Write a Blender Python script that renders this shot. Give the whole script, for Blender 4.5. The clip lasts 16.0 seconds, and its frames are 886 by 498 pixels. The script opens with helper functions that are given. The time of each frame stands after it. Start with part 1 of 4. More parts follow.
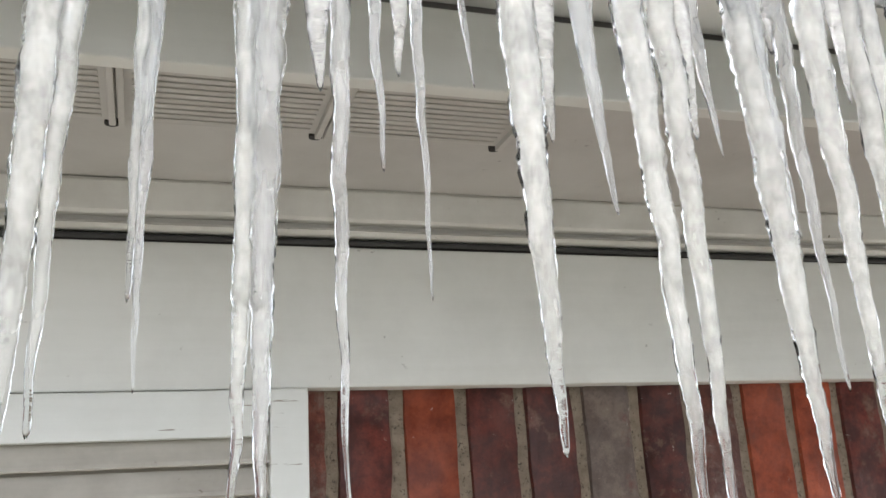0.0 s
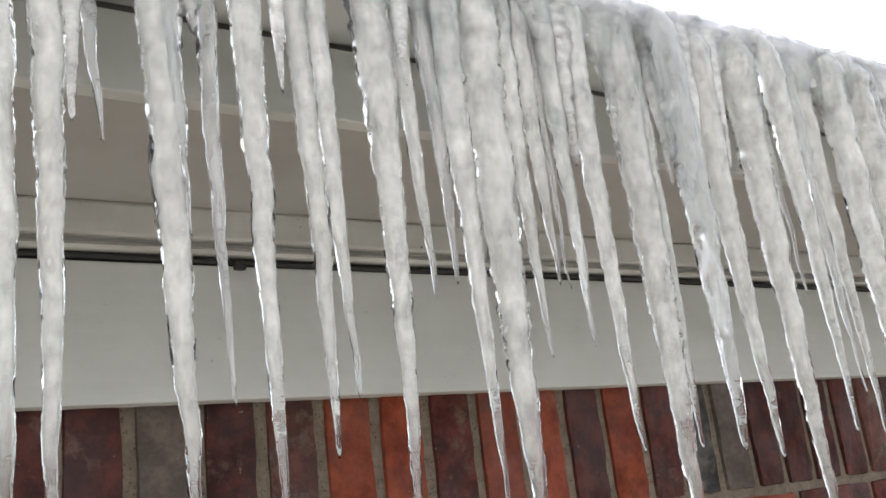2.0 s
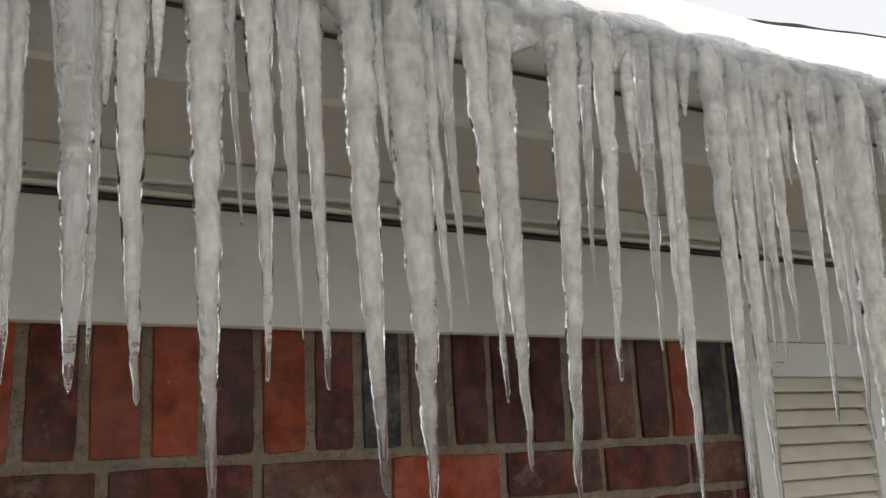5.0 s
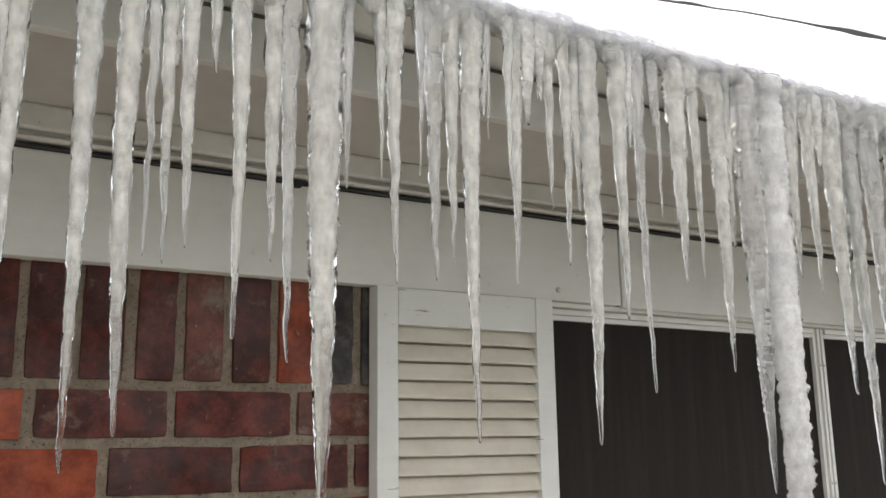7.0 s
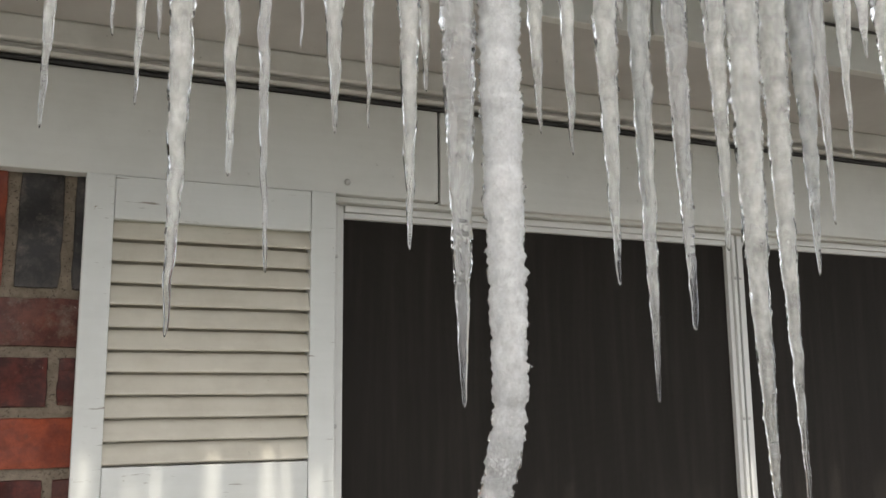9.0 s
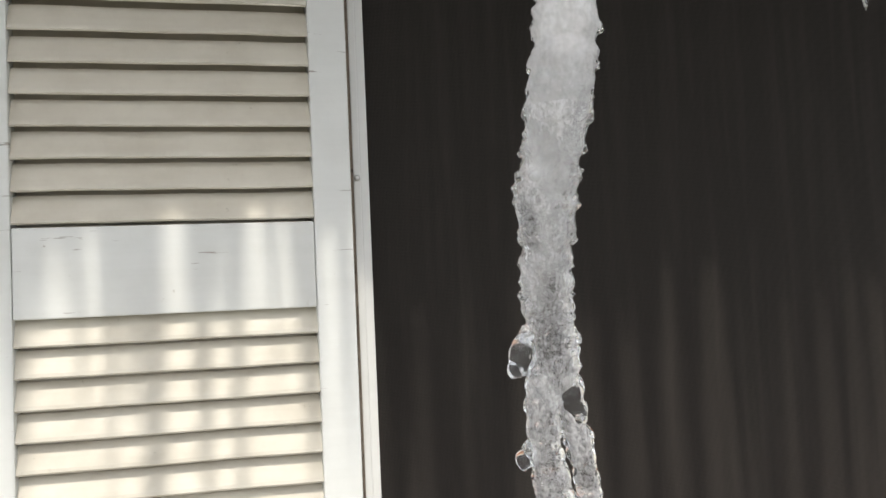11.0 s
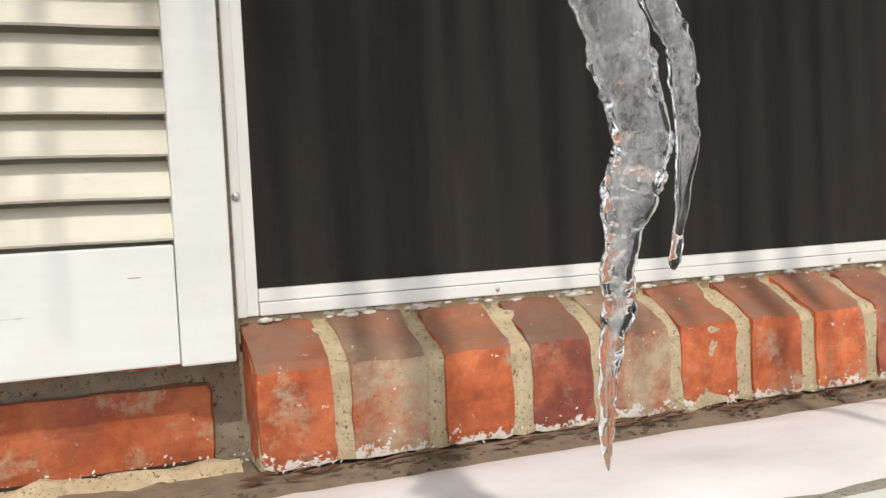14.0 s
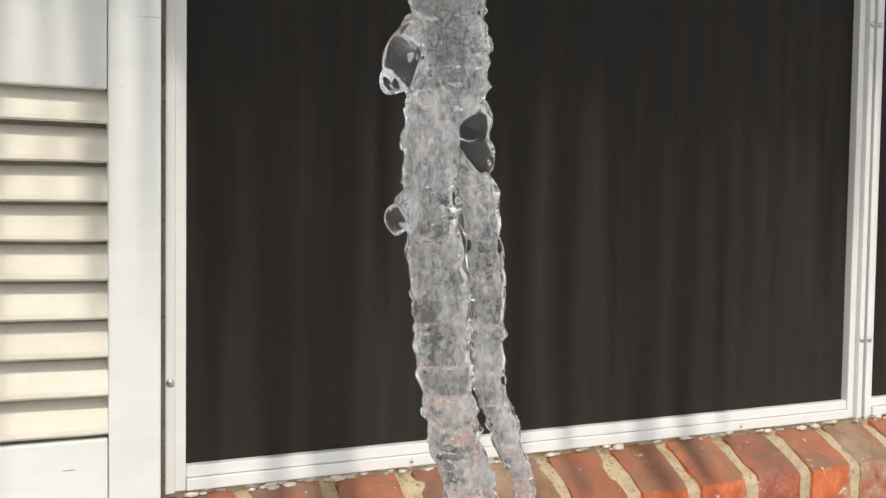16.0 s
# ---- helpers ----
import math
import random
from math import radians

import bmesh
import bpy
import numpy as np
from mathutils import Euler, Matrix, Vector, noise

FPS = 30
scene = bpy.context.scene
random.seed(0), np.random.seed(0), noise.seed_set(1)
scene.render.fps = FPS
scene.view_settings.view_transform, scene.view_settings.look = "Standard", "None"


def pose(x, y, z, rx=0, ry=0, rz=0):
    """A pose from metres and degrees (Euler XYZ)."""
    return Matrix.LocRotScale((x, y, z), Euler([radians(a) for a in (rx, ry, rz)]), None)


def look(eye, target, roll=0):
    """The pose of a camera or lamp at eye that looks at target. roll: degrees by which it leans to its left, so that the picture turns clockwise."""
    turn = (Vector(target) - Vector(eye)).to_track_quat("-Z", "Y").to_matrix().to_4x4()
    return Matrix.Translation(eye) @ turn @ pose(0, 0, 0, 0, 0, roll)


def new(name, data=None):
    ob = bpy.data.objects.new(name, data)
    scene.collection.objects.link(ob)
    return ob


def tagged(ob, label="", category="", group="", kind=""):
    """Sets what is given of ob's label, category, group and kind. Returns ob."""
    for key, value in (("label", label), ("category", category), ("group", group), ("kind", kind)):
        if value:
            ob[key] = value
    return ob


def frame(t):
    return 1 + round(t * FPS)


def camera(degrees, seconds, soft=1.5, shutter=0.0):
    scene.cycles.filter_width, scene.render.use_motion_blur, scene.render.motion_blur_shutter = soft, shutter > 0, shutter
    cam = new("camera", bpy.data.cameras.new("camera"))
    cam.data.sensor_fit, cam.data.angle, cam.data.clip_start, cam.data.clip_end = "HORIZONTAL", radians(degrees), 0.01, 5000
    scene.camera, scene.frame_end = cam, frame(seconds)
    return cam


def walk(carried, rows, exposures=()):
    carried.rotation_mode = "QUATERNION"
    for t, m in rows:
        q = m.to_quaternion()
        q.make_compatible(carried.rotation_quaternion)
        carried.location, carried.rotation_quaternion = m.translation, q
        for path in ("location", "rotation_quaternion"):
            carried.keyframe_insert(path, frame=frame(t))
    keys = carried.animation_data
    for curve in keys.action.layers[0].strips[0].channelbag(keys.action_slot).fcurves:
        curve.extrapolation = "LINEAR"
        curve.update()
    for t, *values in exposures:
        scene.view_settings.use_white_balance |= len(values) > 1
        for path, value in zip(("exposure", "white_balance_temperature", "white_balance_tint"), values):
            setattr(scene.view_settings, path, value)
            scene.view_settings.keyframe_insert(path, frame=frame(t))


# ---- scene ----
cam = camera(51.5, 16.0)
PATH = [
    (0, (-2.147, -1.033, 1.969), (-1.536, 0.795, 2.504), -3.3),
    (0.5, (-2.071, -1.009, 1.946), (-1.341, 0.784, 2.45), -3.0),
    (1, (-2.003, -1.011, 1.946), (-1.15, 0.724, 2.456), -4.4),
    (1.5, (-1.942, -1.036, 1.957), (-0.99, 0.643, 2.485), -5.8),
    (2, (-1.886, -1.067, 1.956), (-0.841, 0.552, 2.49), -6.5),
    (2.5, (-1.842, -1.086, 1.956), (-0.721, 0.486, 2.479), -6.0),
    (3, (-1.838, -1.138, 1.952), (-0.717, 0.442, 2.448), -5.9),
    (3.5, (-1.816, -1.228, 1.953), (-0.732, 0.392, 2.399), -5.7),
    (4, (-1.689, -1.243, 1.952), (-0.646, 0.411, 2.371), -4.3),
    (6.5, (-0.884, -1.368, 1.841), (0.105, 0.316, 2.273), -1.4),
    (7, (-0.722, -1.449, 1.83), (0.293, 0.225, 2.24), -0.8),
    (7.5, (-0.603, -1.429, 1.842), (0.511, 0.184, 2.242), -2.3),
    (8, (-0.443, -1.454, 1.821), (0.63, 0.181, 2.237), -1.3),
    (8.5, (-0.196, -1.528, 1.816), (0.703, 0.215, 2.209), -0.2),
    (9, (-0.036, -1.461, 1.754), (0.74, 0.352, 2.087), -0.6),
    (11.5, (0.252, -0.93, 1.553), (0.71, 1.016, 1.589), -2.5),
    (12, (0.252, -0.858, 1.518), (0.877, 1.042, 1.482), -2.5),
    (12.5, (0.26, -0.807, 1.496), (0.975, 1.058, 1.396), -1.6),
    (13, (0.263, -0.763, 1.446), (1.018, 1.085, 1.318), -2.3),
    (13.5, (0.281, -0.759, 1.376), (0.989, 1.108, 1.271), -2.8),
    (14, (0.277, -0.752, 1.308), (1.01, 1.107, 1.225), -2.9),
    (14.5, (0.28, -0.747, 1.271), (1.023, 1.108, 1.203), -2.9),
    (15, (0.284, -0.771, 1.285), (1.018, 1.087, 1.206), -2.3),
    (15.5, (0.287, -0.803, 1.368), (1.058, 1.039, 1.253), -0.8),
    (16, (0.285, -0.824, 1.484), (1.105, 0.998, 1.398), 0.8),
]
EXPOSURES = [(0.0, 1.3, 6500, 12), (1.5, 1.38, 6500, 12), (2.0, 0.94, 6500, 12), (2.5, 0.35, 6600, 12), (3.2, 0.05, 6800, 12), (4.2, -0.02, 7000, 12), (6.5, 0.66, 6800, 12), (7.0, 0.67, 6800, 12), (7.6, -0.13, 6800, 12), (8.4, -0.11, 6900, 12), (9.2, 0.71, 6700, 12), (11.5, 0.57, 6600, 12), (14.0, 0.38, 6700, 12), (16.0, 0.44, 6700, 12)]
walk(cam, [(t, look(e, g, r)) for t, e, g, r in PATH], exposures=EXPOSURES)

# ---- world and sun ----
SUN_FROM = Vector((-0.12, -0.596, 0.794)).normalized()
world = bpy.data.worlds.new("overcast")
scene.world = world
world.use_nodes = True
wn, wl = world.node_tree.nodes, world.node_tree.links
wn.clear()
sky = wn.new("ShaderNodeTexSky")
sky.sky_type = "NISHITA"
sky.sun_disc = False
sky.sun_elevation = math.asin(SUN_FROM.z)
sky.sun_rotation = math.atan2(SUN_FROM.x, SUN_FROM.y)
sky.air_density, sky.dust_density, sky.ozone_density = 1.0, 4.0, 0.6
veil = wn.new("ShaderNodeMixRGB")
veil.inputs[0].default_value = 0.72
veil.inputs[2].default_value = (8.6, 9.0, 9.5, 1)
bg = wn.new("ShaderNodeBackground")
bg.inputs["Strength"].default_value = 0.12
wo = wn.new("ShaderNodeOutputWorld")
wl.new(sky.outputs[0], veil.inputs[1])
wl.new(veil.outputs[0], bg.inputs["Color"])
wl.new(bg.outputs[0], wo.inputs["Surface"])
sun = new("sun", bpy.data.lights.new("sun", "SUN"))
sun.data.energy, sun.data.angle, sun.data.color = 1.8, radians(1.4), (1.0, 0.95, 0.86)
sun.matrix_world = look((0, 0, 9), Vector((0, 0, 9)) - SUN_FROM)

# ---- materials ----
def material(name):
    m = bpy.data.materials.new(name)
    m.use_nodes = True
    n, l = m.node_tree.nodes, m.node_tree.links
    return m, n, l, n["Principled BSDF"]


def add(n, kind, **values):
    node = n.new("ShaderNode" + kind)
    for key, value in values.items():
        node.inputs[key.replace("_", " ")].default_value = value
    return node


def coords(n, l, stretch=(1, 1, 1), space="Object", jitter=True):
    """Object coordinates, shifted for every object by its random number, stretched."""
    tc = n.new("ShaderNodeTexCoord")
    mp = n.new("ShaderNodeMapping")
    mp.inputs["Scale"].default_value = stretch
    l.new(tc.outputs[space], mp.inputs["Vector"])
    if jitter:
        info = n.new("ShaderNodeObjectInfo")
        mul = n.new("ShaderNodeVectorMath")
        mul.operation = "SCALE"
        mul.inputs[0].default_value = (37.0, 11.0, 23.0)
        l.new(info.outputs["Random"], mul.inputs["Scale"])
        l.new(mul.outputs[0], mp.inputs["Location"])
    return mp.outputs[0]


def noise_tex(n, l, vec, scale, detail=4.0, rough=0.6):
    t = add(n, "TexNoise", Scale=scale, Detail=detail, Roughness=rough)
    l.new(vec, t.inputs["Vector"])
    return t.outputs["Fac"]


def ramp(n, l, fac, stops):
    r = n.new("ShaderNodeValToRGB")
    e = r.color_ramp.elements
    while len(e) < len(stops):
        e.new(0.5)
    for el, (pos, col) in zip(e, stops):
        el.position = pos
        el.color = (*col, 1) if len(col) == 3 else col
    l.new(fac, r.inputs[0])
    return r.outputs[0]


def grey(v):
    return (v, v, v)


def mix(n, l, fac, a, b, blend="MIX"):
    m = n.new("ShaderNodeMixRGB")
    m.blend_type = blend
    for i, v in enumerate((fac, a, b)):
        if isinstance(v, (int, float)):
            m.inputs[i].default_value = v if i == 0 else (v, v, v, 1)
        elif isinstance(v, tuple):
            m.inputs[i].default_value = (*v, 1)
        else:
            l.new(v, m.inputs[i])
    return m.outputs[0]


def bump(n, l, p, height, strength, distance):
    b = add(n, "Bump", Strength=strength, Distance=distance)
    l.new(height, b.inputs["Height"])
    l.new(b.outputs[0], p.inputs["Normal"])
    return b


def painted(name, base, dirt, amount, rough=0.55, streak=6.0, cracks=False):
    """Old exterior paint: faint brush streaks, grey weathering and small dark specks."""
    m, n, l, p = material(name)
    v = coords(n, l, (1, 1, 1))
    vs = coords(n, l, (streak, streak, 90))
    blot = ramp(n, l, noise_tex(n, l, v, 7, 6, 0.65), [(0.42, grey(0)), (0.75, grey(1))])
    brush = noise_tex(n, l, vs, 1.0, 3)
    col = mix(n, l, blot, base, tuple(c * (1 - amount) + d * amount for c, d in zip(base, dirt)))
    col = mix(n, l, 0.10, col, brush, "OVERLAY")
    speck = ramp(n, l, noise_tex(n, l, v, 110, 3, 0.6), [(0.68, grey(0)), (0.72, grey(1))])
    where = ramp(n, l, noise_tex(n, l, v, 14, 2), [(0.55, grey(0)), (0.7, grey(1))])
    both = mix(n, l, 1.0, speck, where, "MULTIPLY")
    col = mix(n, l, both, col, dirt)
    l.new(col, p.inputs["Base Color"])
    if cracks:
        # paint that has split along the grain and flaked
        grain = noise_tex(n, l, coords(n, l, (14, 14, 210)), 1.0, 4, 0.65)
        split = ramp(n, l, grain, [(0.655, grey(0)), (0.675, grey(1))])
        bare = ramp(n, l, noise_tex(n, l, v, 11, 3), [(0.50, grey(0)), (0.58, grey(0.9))])
        col = mix(n, l, mix(n, l, 1.0, split, bare, "MULTIPLY"), col, (0.20, 0.17, 0.13))
        l.new(col, p.inputs["Base Color"])
    p.inputs["Roughness"].default_value = rough
    h = mix(n, l, 0.5, brush, noise_tex(n, l, v, 60, 4))
    bump(n, l, p, h, 0.25, 0.0015)
    return m


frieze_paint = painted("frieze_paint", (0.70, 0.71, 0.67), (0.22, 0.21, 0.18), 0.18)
# greyer copy of the white paint, with shade under the eave put in
shaded_white = painted("shaded_white", (0.52, 0.51, 0.48), (0.18, 0.17, 0.15), 0.25)
trim_paint = painted("trim_paint", (0.66, 0.66, 0.62), (0.16, 0.14, 0.11), 0.30)
shutter_paint = painted("shutter_paint", (0.68, 0.70, 0.67), (0.30, 0.28, 0.22), 0.20, cracks=True)
louvre_paint = painted("louvre_paint", (0.62, 0.59, 0.50), (0.24, 0.20, 0.13), 0.35)
grey_paint = painted("weathered_louvre_paint", (0.46, 0.44, 0.39), (0.16, 0.14, 0.11), 0.5)
board_paint = painted("board_paint", (0.72, 0.74, 0.70), (0.30, 0.30, 0.26), 0.2)


def plain(name, col, rough, metal=0.0, vary=0.25, scale=40.0, height=0.2):
    m, n, l, p = material(name)
    v = coords(n, l)
    f = noise_tex(n, l, v, scale, 5)
    c = mix(n, l, f, tuple(x * (1 - vary) for x in col), tuple(min(1, x * (1 + vary)) for x in col))
    l.new(c, p.inputs["Base Color"])
    p.inputs["Roughness"].default_value, p.inputs["Metallic"].default_value = rough, metal
    bump(n, l, p, f, height, 0.001)
    return m


aluminium = plain("white_aluminium", (0.70, 0.71, 0.68), 0.38, 0.0, 0.08, 25, 0.08)
# near-black that paints the shade of gaps, seam, holes and the unlit room
shade_black = plain("shade_black", (0.025, 0.023, 0.022), 0.8)
# dark grey that paints the shadow line above the fascia
shade_grey = plain("shade_grey", (0.12, 0.115, 0.11), 0.8)
rubber = plain("black_caulk", (0.03, 0.03, 0.03), 0.6)
steel = plain("screw_steel", (0.55, 0.55, 0.53), 0.35, 0.9)
shingle = plain("asphalt_shingle", (0.05, 0.048, 0.047), 0.9, 0, 0.5, 120, 0.6)
soil = plain("wet_soil", (0.10, 0.075, 0.05), 0.85, 0, 0.6, 90, 0.9)
leaf_litter = plain("leaf_litter", (0.14, 0.075, 0.045), 0.7, 0, 0.6, 60, 0.5)
grime = plain("wet_grime", (0.19, 0.145, 0.10), 0.8, 0, 0.6, 70, 0.9)
flake = plain("flaking_limewash", (0.62, 0.59, 0.52), 0.85, 0, 0.3, 90, 0.8)


def brick_material(name, low, high, smear, smear_amount, gloss=0.68, stain=None):
    """Fired clay with mottling, mortar smears, white salts near the edges and pitted relief."""
    m, n, l, p = material(name)
    v = coords(n, l)
    f = noise_tex(n, l, v, 24, 10, 0.72)
    col = ramp(n, l, f, [(0.28, tuple(c * 0.55 for c in low)), (0.45, low), (0.62, high)])
    info = n.new("ShaderNodeObjectInfo")
    hsv = n.new("ShaderNodeHueSaturation")
    val = n.new("ShaderNodeMapRange")
    val.inputs["To Min"].default_value, val.inputs["To Max"].default_value = 0.72, 1.25
    l.new(info.outputs["Random"], val.inputs["Value"])
    l.new(val.outputs[0], hsv.inputs["Value"])
    l.new(col, hsv.inputs["Color"])
    sm = ramp(n, l, noise_tex(n, l, v, 17, 9, 0.72), [(0.60 - smear_amount, grey(0)), (0.70 - smear_amount * 0.6, grey(1))])
    col = mix(n, l, sm, hsv.outputs[0], smear)
    pit = ramp(n, l, noise_tex(n, l, v, 330, 4, 0.7), [(0.30, grey(0.7)), (0.40, grey(0))])
    col = mix(n, l, pit, col, tuple(c * 0.5 for c in low))
    salt = ramp(n, l, noise_tex(n, l, v, 75, 6, 0.75), [(0.66, grey(0)), (0.74, grey(0.85))])
    col = mix(n, l, salt, col, (0.55, 0.50, 0.45))
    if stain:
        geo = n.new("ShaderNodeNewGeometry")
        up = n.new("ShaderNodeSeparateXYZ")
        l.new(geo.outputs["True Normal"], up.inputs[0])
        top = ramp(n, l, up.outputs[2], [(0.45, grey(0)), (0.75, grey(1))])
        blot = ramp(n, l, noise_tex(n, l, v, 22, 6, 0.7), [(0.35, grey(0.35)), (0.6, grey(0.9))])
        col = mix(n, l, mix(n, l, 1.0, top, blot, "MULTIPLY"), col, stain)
        # a crust of white salts that has crept up from the foot of the brick
        own = n.new("ShaderNodeTexCoord")
        low_ = n.new("ShaderNodeSeparateXYZ")
        l.new(own.outputs["Object"], low_.inputs[0])
        rise = n.new("ShaderNodeMapRange")
        rise.inputs["From Min"].default_value, rise.inputs["From Max"].default_value = -0.040, -0.024
        rise.inputs["To Min"].default_value, rise.inputs["To Max"].default_value = 0.42, 0.66
        l.new(low_.outputs[2], rise.inputs["Value"])
        creep = n.new("ShaderNodeMath")
        creep.operation = "GREATER_THAN"
        l.new(noise_tex(n, l, v, 90, 6, 0.72), creep.inputs[0])
        l.new(rise.outputs[0], creep.inputs[1])
        col = mix(n, l, creep.outputs[0], col, (0.68, 0.64, 0.57))
    l.new(col, p.inputs["Base Color"])
    wet = ramp(n, l, noise_tex(n, l, v, 9, 4), [(0.4, grey(gloss - 0.2)), (0.65, grey(gloss + 0.25))])
    l.new(wet, p.inputs["Roughness"])
    h = mix(n, l, 0.35, f, noise_tex(n, l, v, 130, 6, 0.7))
    bump(n, l, p, h, 0.75, 0.004)
    return m


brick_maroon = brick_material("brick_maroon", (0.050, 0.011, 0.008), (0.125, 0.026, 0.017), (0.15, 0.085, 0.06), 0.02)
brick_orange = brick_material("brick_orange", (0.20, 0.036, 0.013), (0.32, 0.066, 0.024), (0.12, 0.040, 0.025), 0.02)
brick_brown = brick_material("brick_brown", (0.085, 0.026, 0.018), (0.16, 0.052, 0.034), (0.17, 0.125, 0.095), 0.08)
brick_grey = brick_material("brick_grey", (0.12, 0.090, 0.075), (0.21, 0.165, 0.135), (0.12, 0.05, 0.04), 0.03)
brick_black = brick_material("brick_black", (0.018, 0.017, 0.016), (0.060, 0.052, 0.046), (0.12, 0.10, 0.085), 0.03)
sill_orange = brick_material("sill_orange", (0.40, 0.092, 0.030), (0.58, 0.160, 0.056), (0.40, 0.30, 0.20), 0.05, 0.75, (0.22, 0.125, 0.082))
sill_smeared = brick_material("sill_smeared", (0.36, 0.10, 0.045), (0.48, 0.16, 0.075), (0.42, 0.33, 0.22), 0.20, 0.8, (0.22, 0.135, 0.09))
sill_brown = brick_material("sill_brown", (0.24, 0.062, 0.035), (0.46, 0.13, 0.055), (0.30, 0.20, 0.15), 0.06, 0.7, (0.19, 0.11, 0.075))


def mortar_material(name, low, high):
    m, n, l, p = material(name)
    v = coords(n, l)
    f = noise_tex(n, l, v, 45, 8, 0.7)
    g = noise_tex(n, l, v, 260, 3, 0.7)
    col = ramp(n, l, f, [(0.3, low), (0.7, high)])
    grit = ramp(n, l, g, [(0.34, grey(1)), (0.42, grey(0))])
    col = mix(n, l, grit, col, tuple(c * 0.4 for c in low))
    l.new(col, p.inputs["Base Color"])
    p.inputs["Roughness"].default_value = 0.92
    bump(n, l, p, mix(n, l, 0.5, f, g), 0.9, 0.004)
    return m


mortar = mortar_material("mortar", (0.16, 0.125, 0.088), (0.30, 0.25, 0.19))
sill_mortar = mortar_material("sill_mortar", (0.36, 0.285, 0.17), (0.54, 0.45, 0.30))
concrete = mortar_material("concrete", (0.22, 0.21, 0.17), (0.36, 0.34, 0.28))


def screen_material():
    """Dark woven insect screen, opaque; its near-black also stands for the unlit room."""
    m, n, l, p = material("insect_screen")
    v = coords(n, l, (1, 1, 1), jitter=False)
    w = add(n, "TexWave", Scale=190.0, Distortion=0.0)
    w.bands_direction = "X"
    h = add(n, "TexWave", Scale=190.0, Distortion=0.0)
    h.bands_direction = "Z"
    l.new(v, w.inputs["Vector"])
    l.new(v, h.inputs["Vector"])
    weave = mix(n, l, 0.5, w.outputs["Fac"], h.outputs["Fac"])
    vs = coords(n, l, (60, 60, 3.0), jitter=False)
    # paler upright streaks mixed into the mesh colour
    pale_streaks = ramp(n, l, noise_tex(n, l, vs, 1.0, 4), [(0.45, grey(0)), (0.8, grey(1))])
    col = mix(n, l, weave, (0.0108, 0.010, 0.009), (0.033, 0.0285, 0.0245))
    col = mix(n, l, mix(n, l, 0.4, 0.0, pale_streaks), col, (0.046, 0.041, 0.035))
    l.new(col, p.inputs["Base Color"])
    p.inputs["Roughness"].default_value = 0.75
    p.inputs["Specular IOR Level"].default_value = 0.15
    bump(n, l, p, weave, 0.3, 0.0006)
    return m


insect_screen = screen_material()


def snow_material(name, low, high, scale, stretch=0.16, relief=0.25):
    m, n, l, p = material(name)
    v = coords(n, l, (stretch, 1, 1), jitter=False)
    f = noise_tex(n, l, v, scale, 6, 0.6)
    g = noise_tex(n, l, v, 130, 4, 0.7)
    l.new(ramp(n, l, f, [(0.3, low), (0.65, high)]), p.inputs["Base Color"])
    p.inputs["Roughness"].default_value = 0.75
    p.inputs["Subsurface Weight"].default_value = 0.25
    p.inputs["Subsurface Radius"].default_value = (0.02, 0.022, 0.025)
    p.inputs["Subsurface Scale"].default_value = 0.5
    bump(n, l, p, mix(n, l, 0.35, f, g), relief, 0.006)
    return m


snow = snow_material("roof_snow", (0.62, 0.64, 0.68), (0.86, 0.87, 0.88), 8, 0.22, 0.10)
ledge_snow = snow_material("ledge_snow", (0.60, 0.56, 0.555), (0.76, 0.73, 0.725), 10, 0.6, 0.12)
# low tone for the unseen ground, so that little light bounces up
dark_ground = mortar_material("dark_ground", (0.07, 0.065, 0.05), (0.16, 0.15, 0.125))


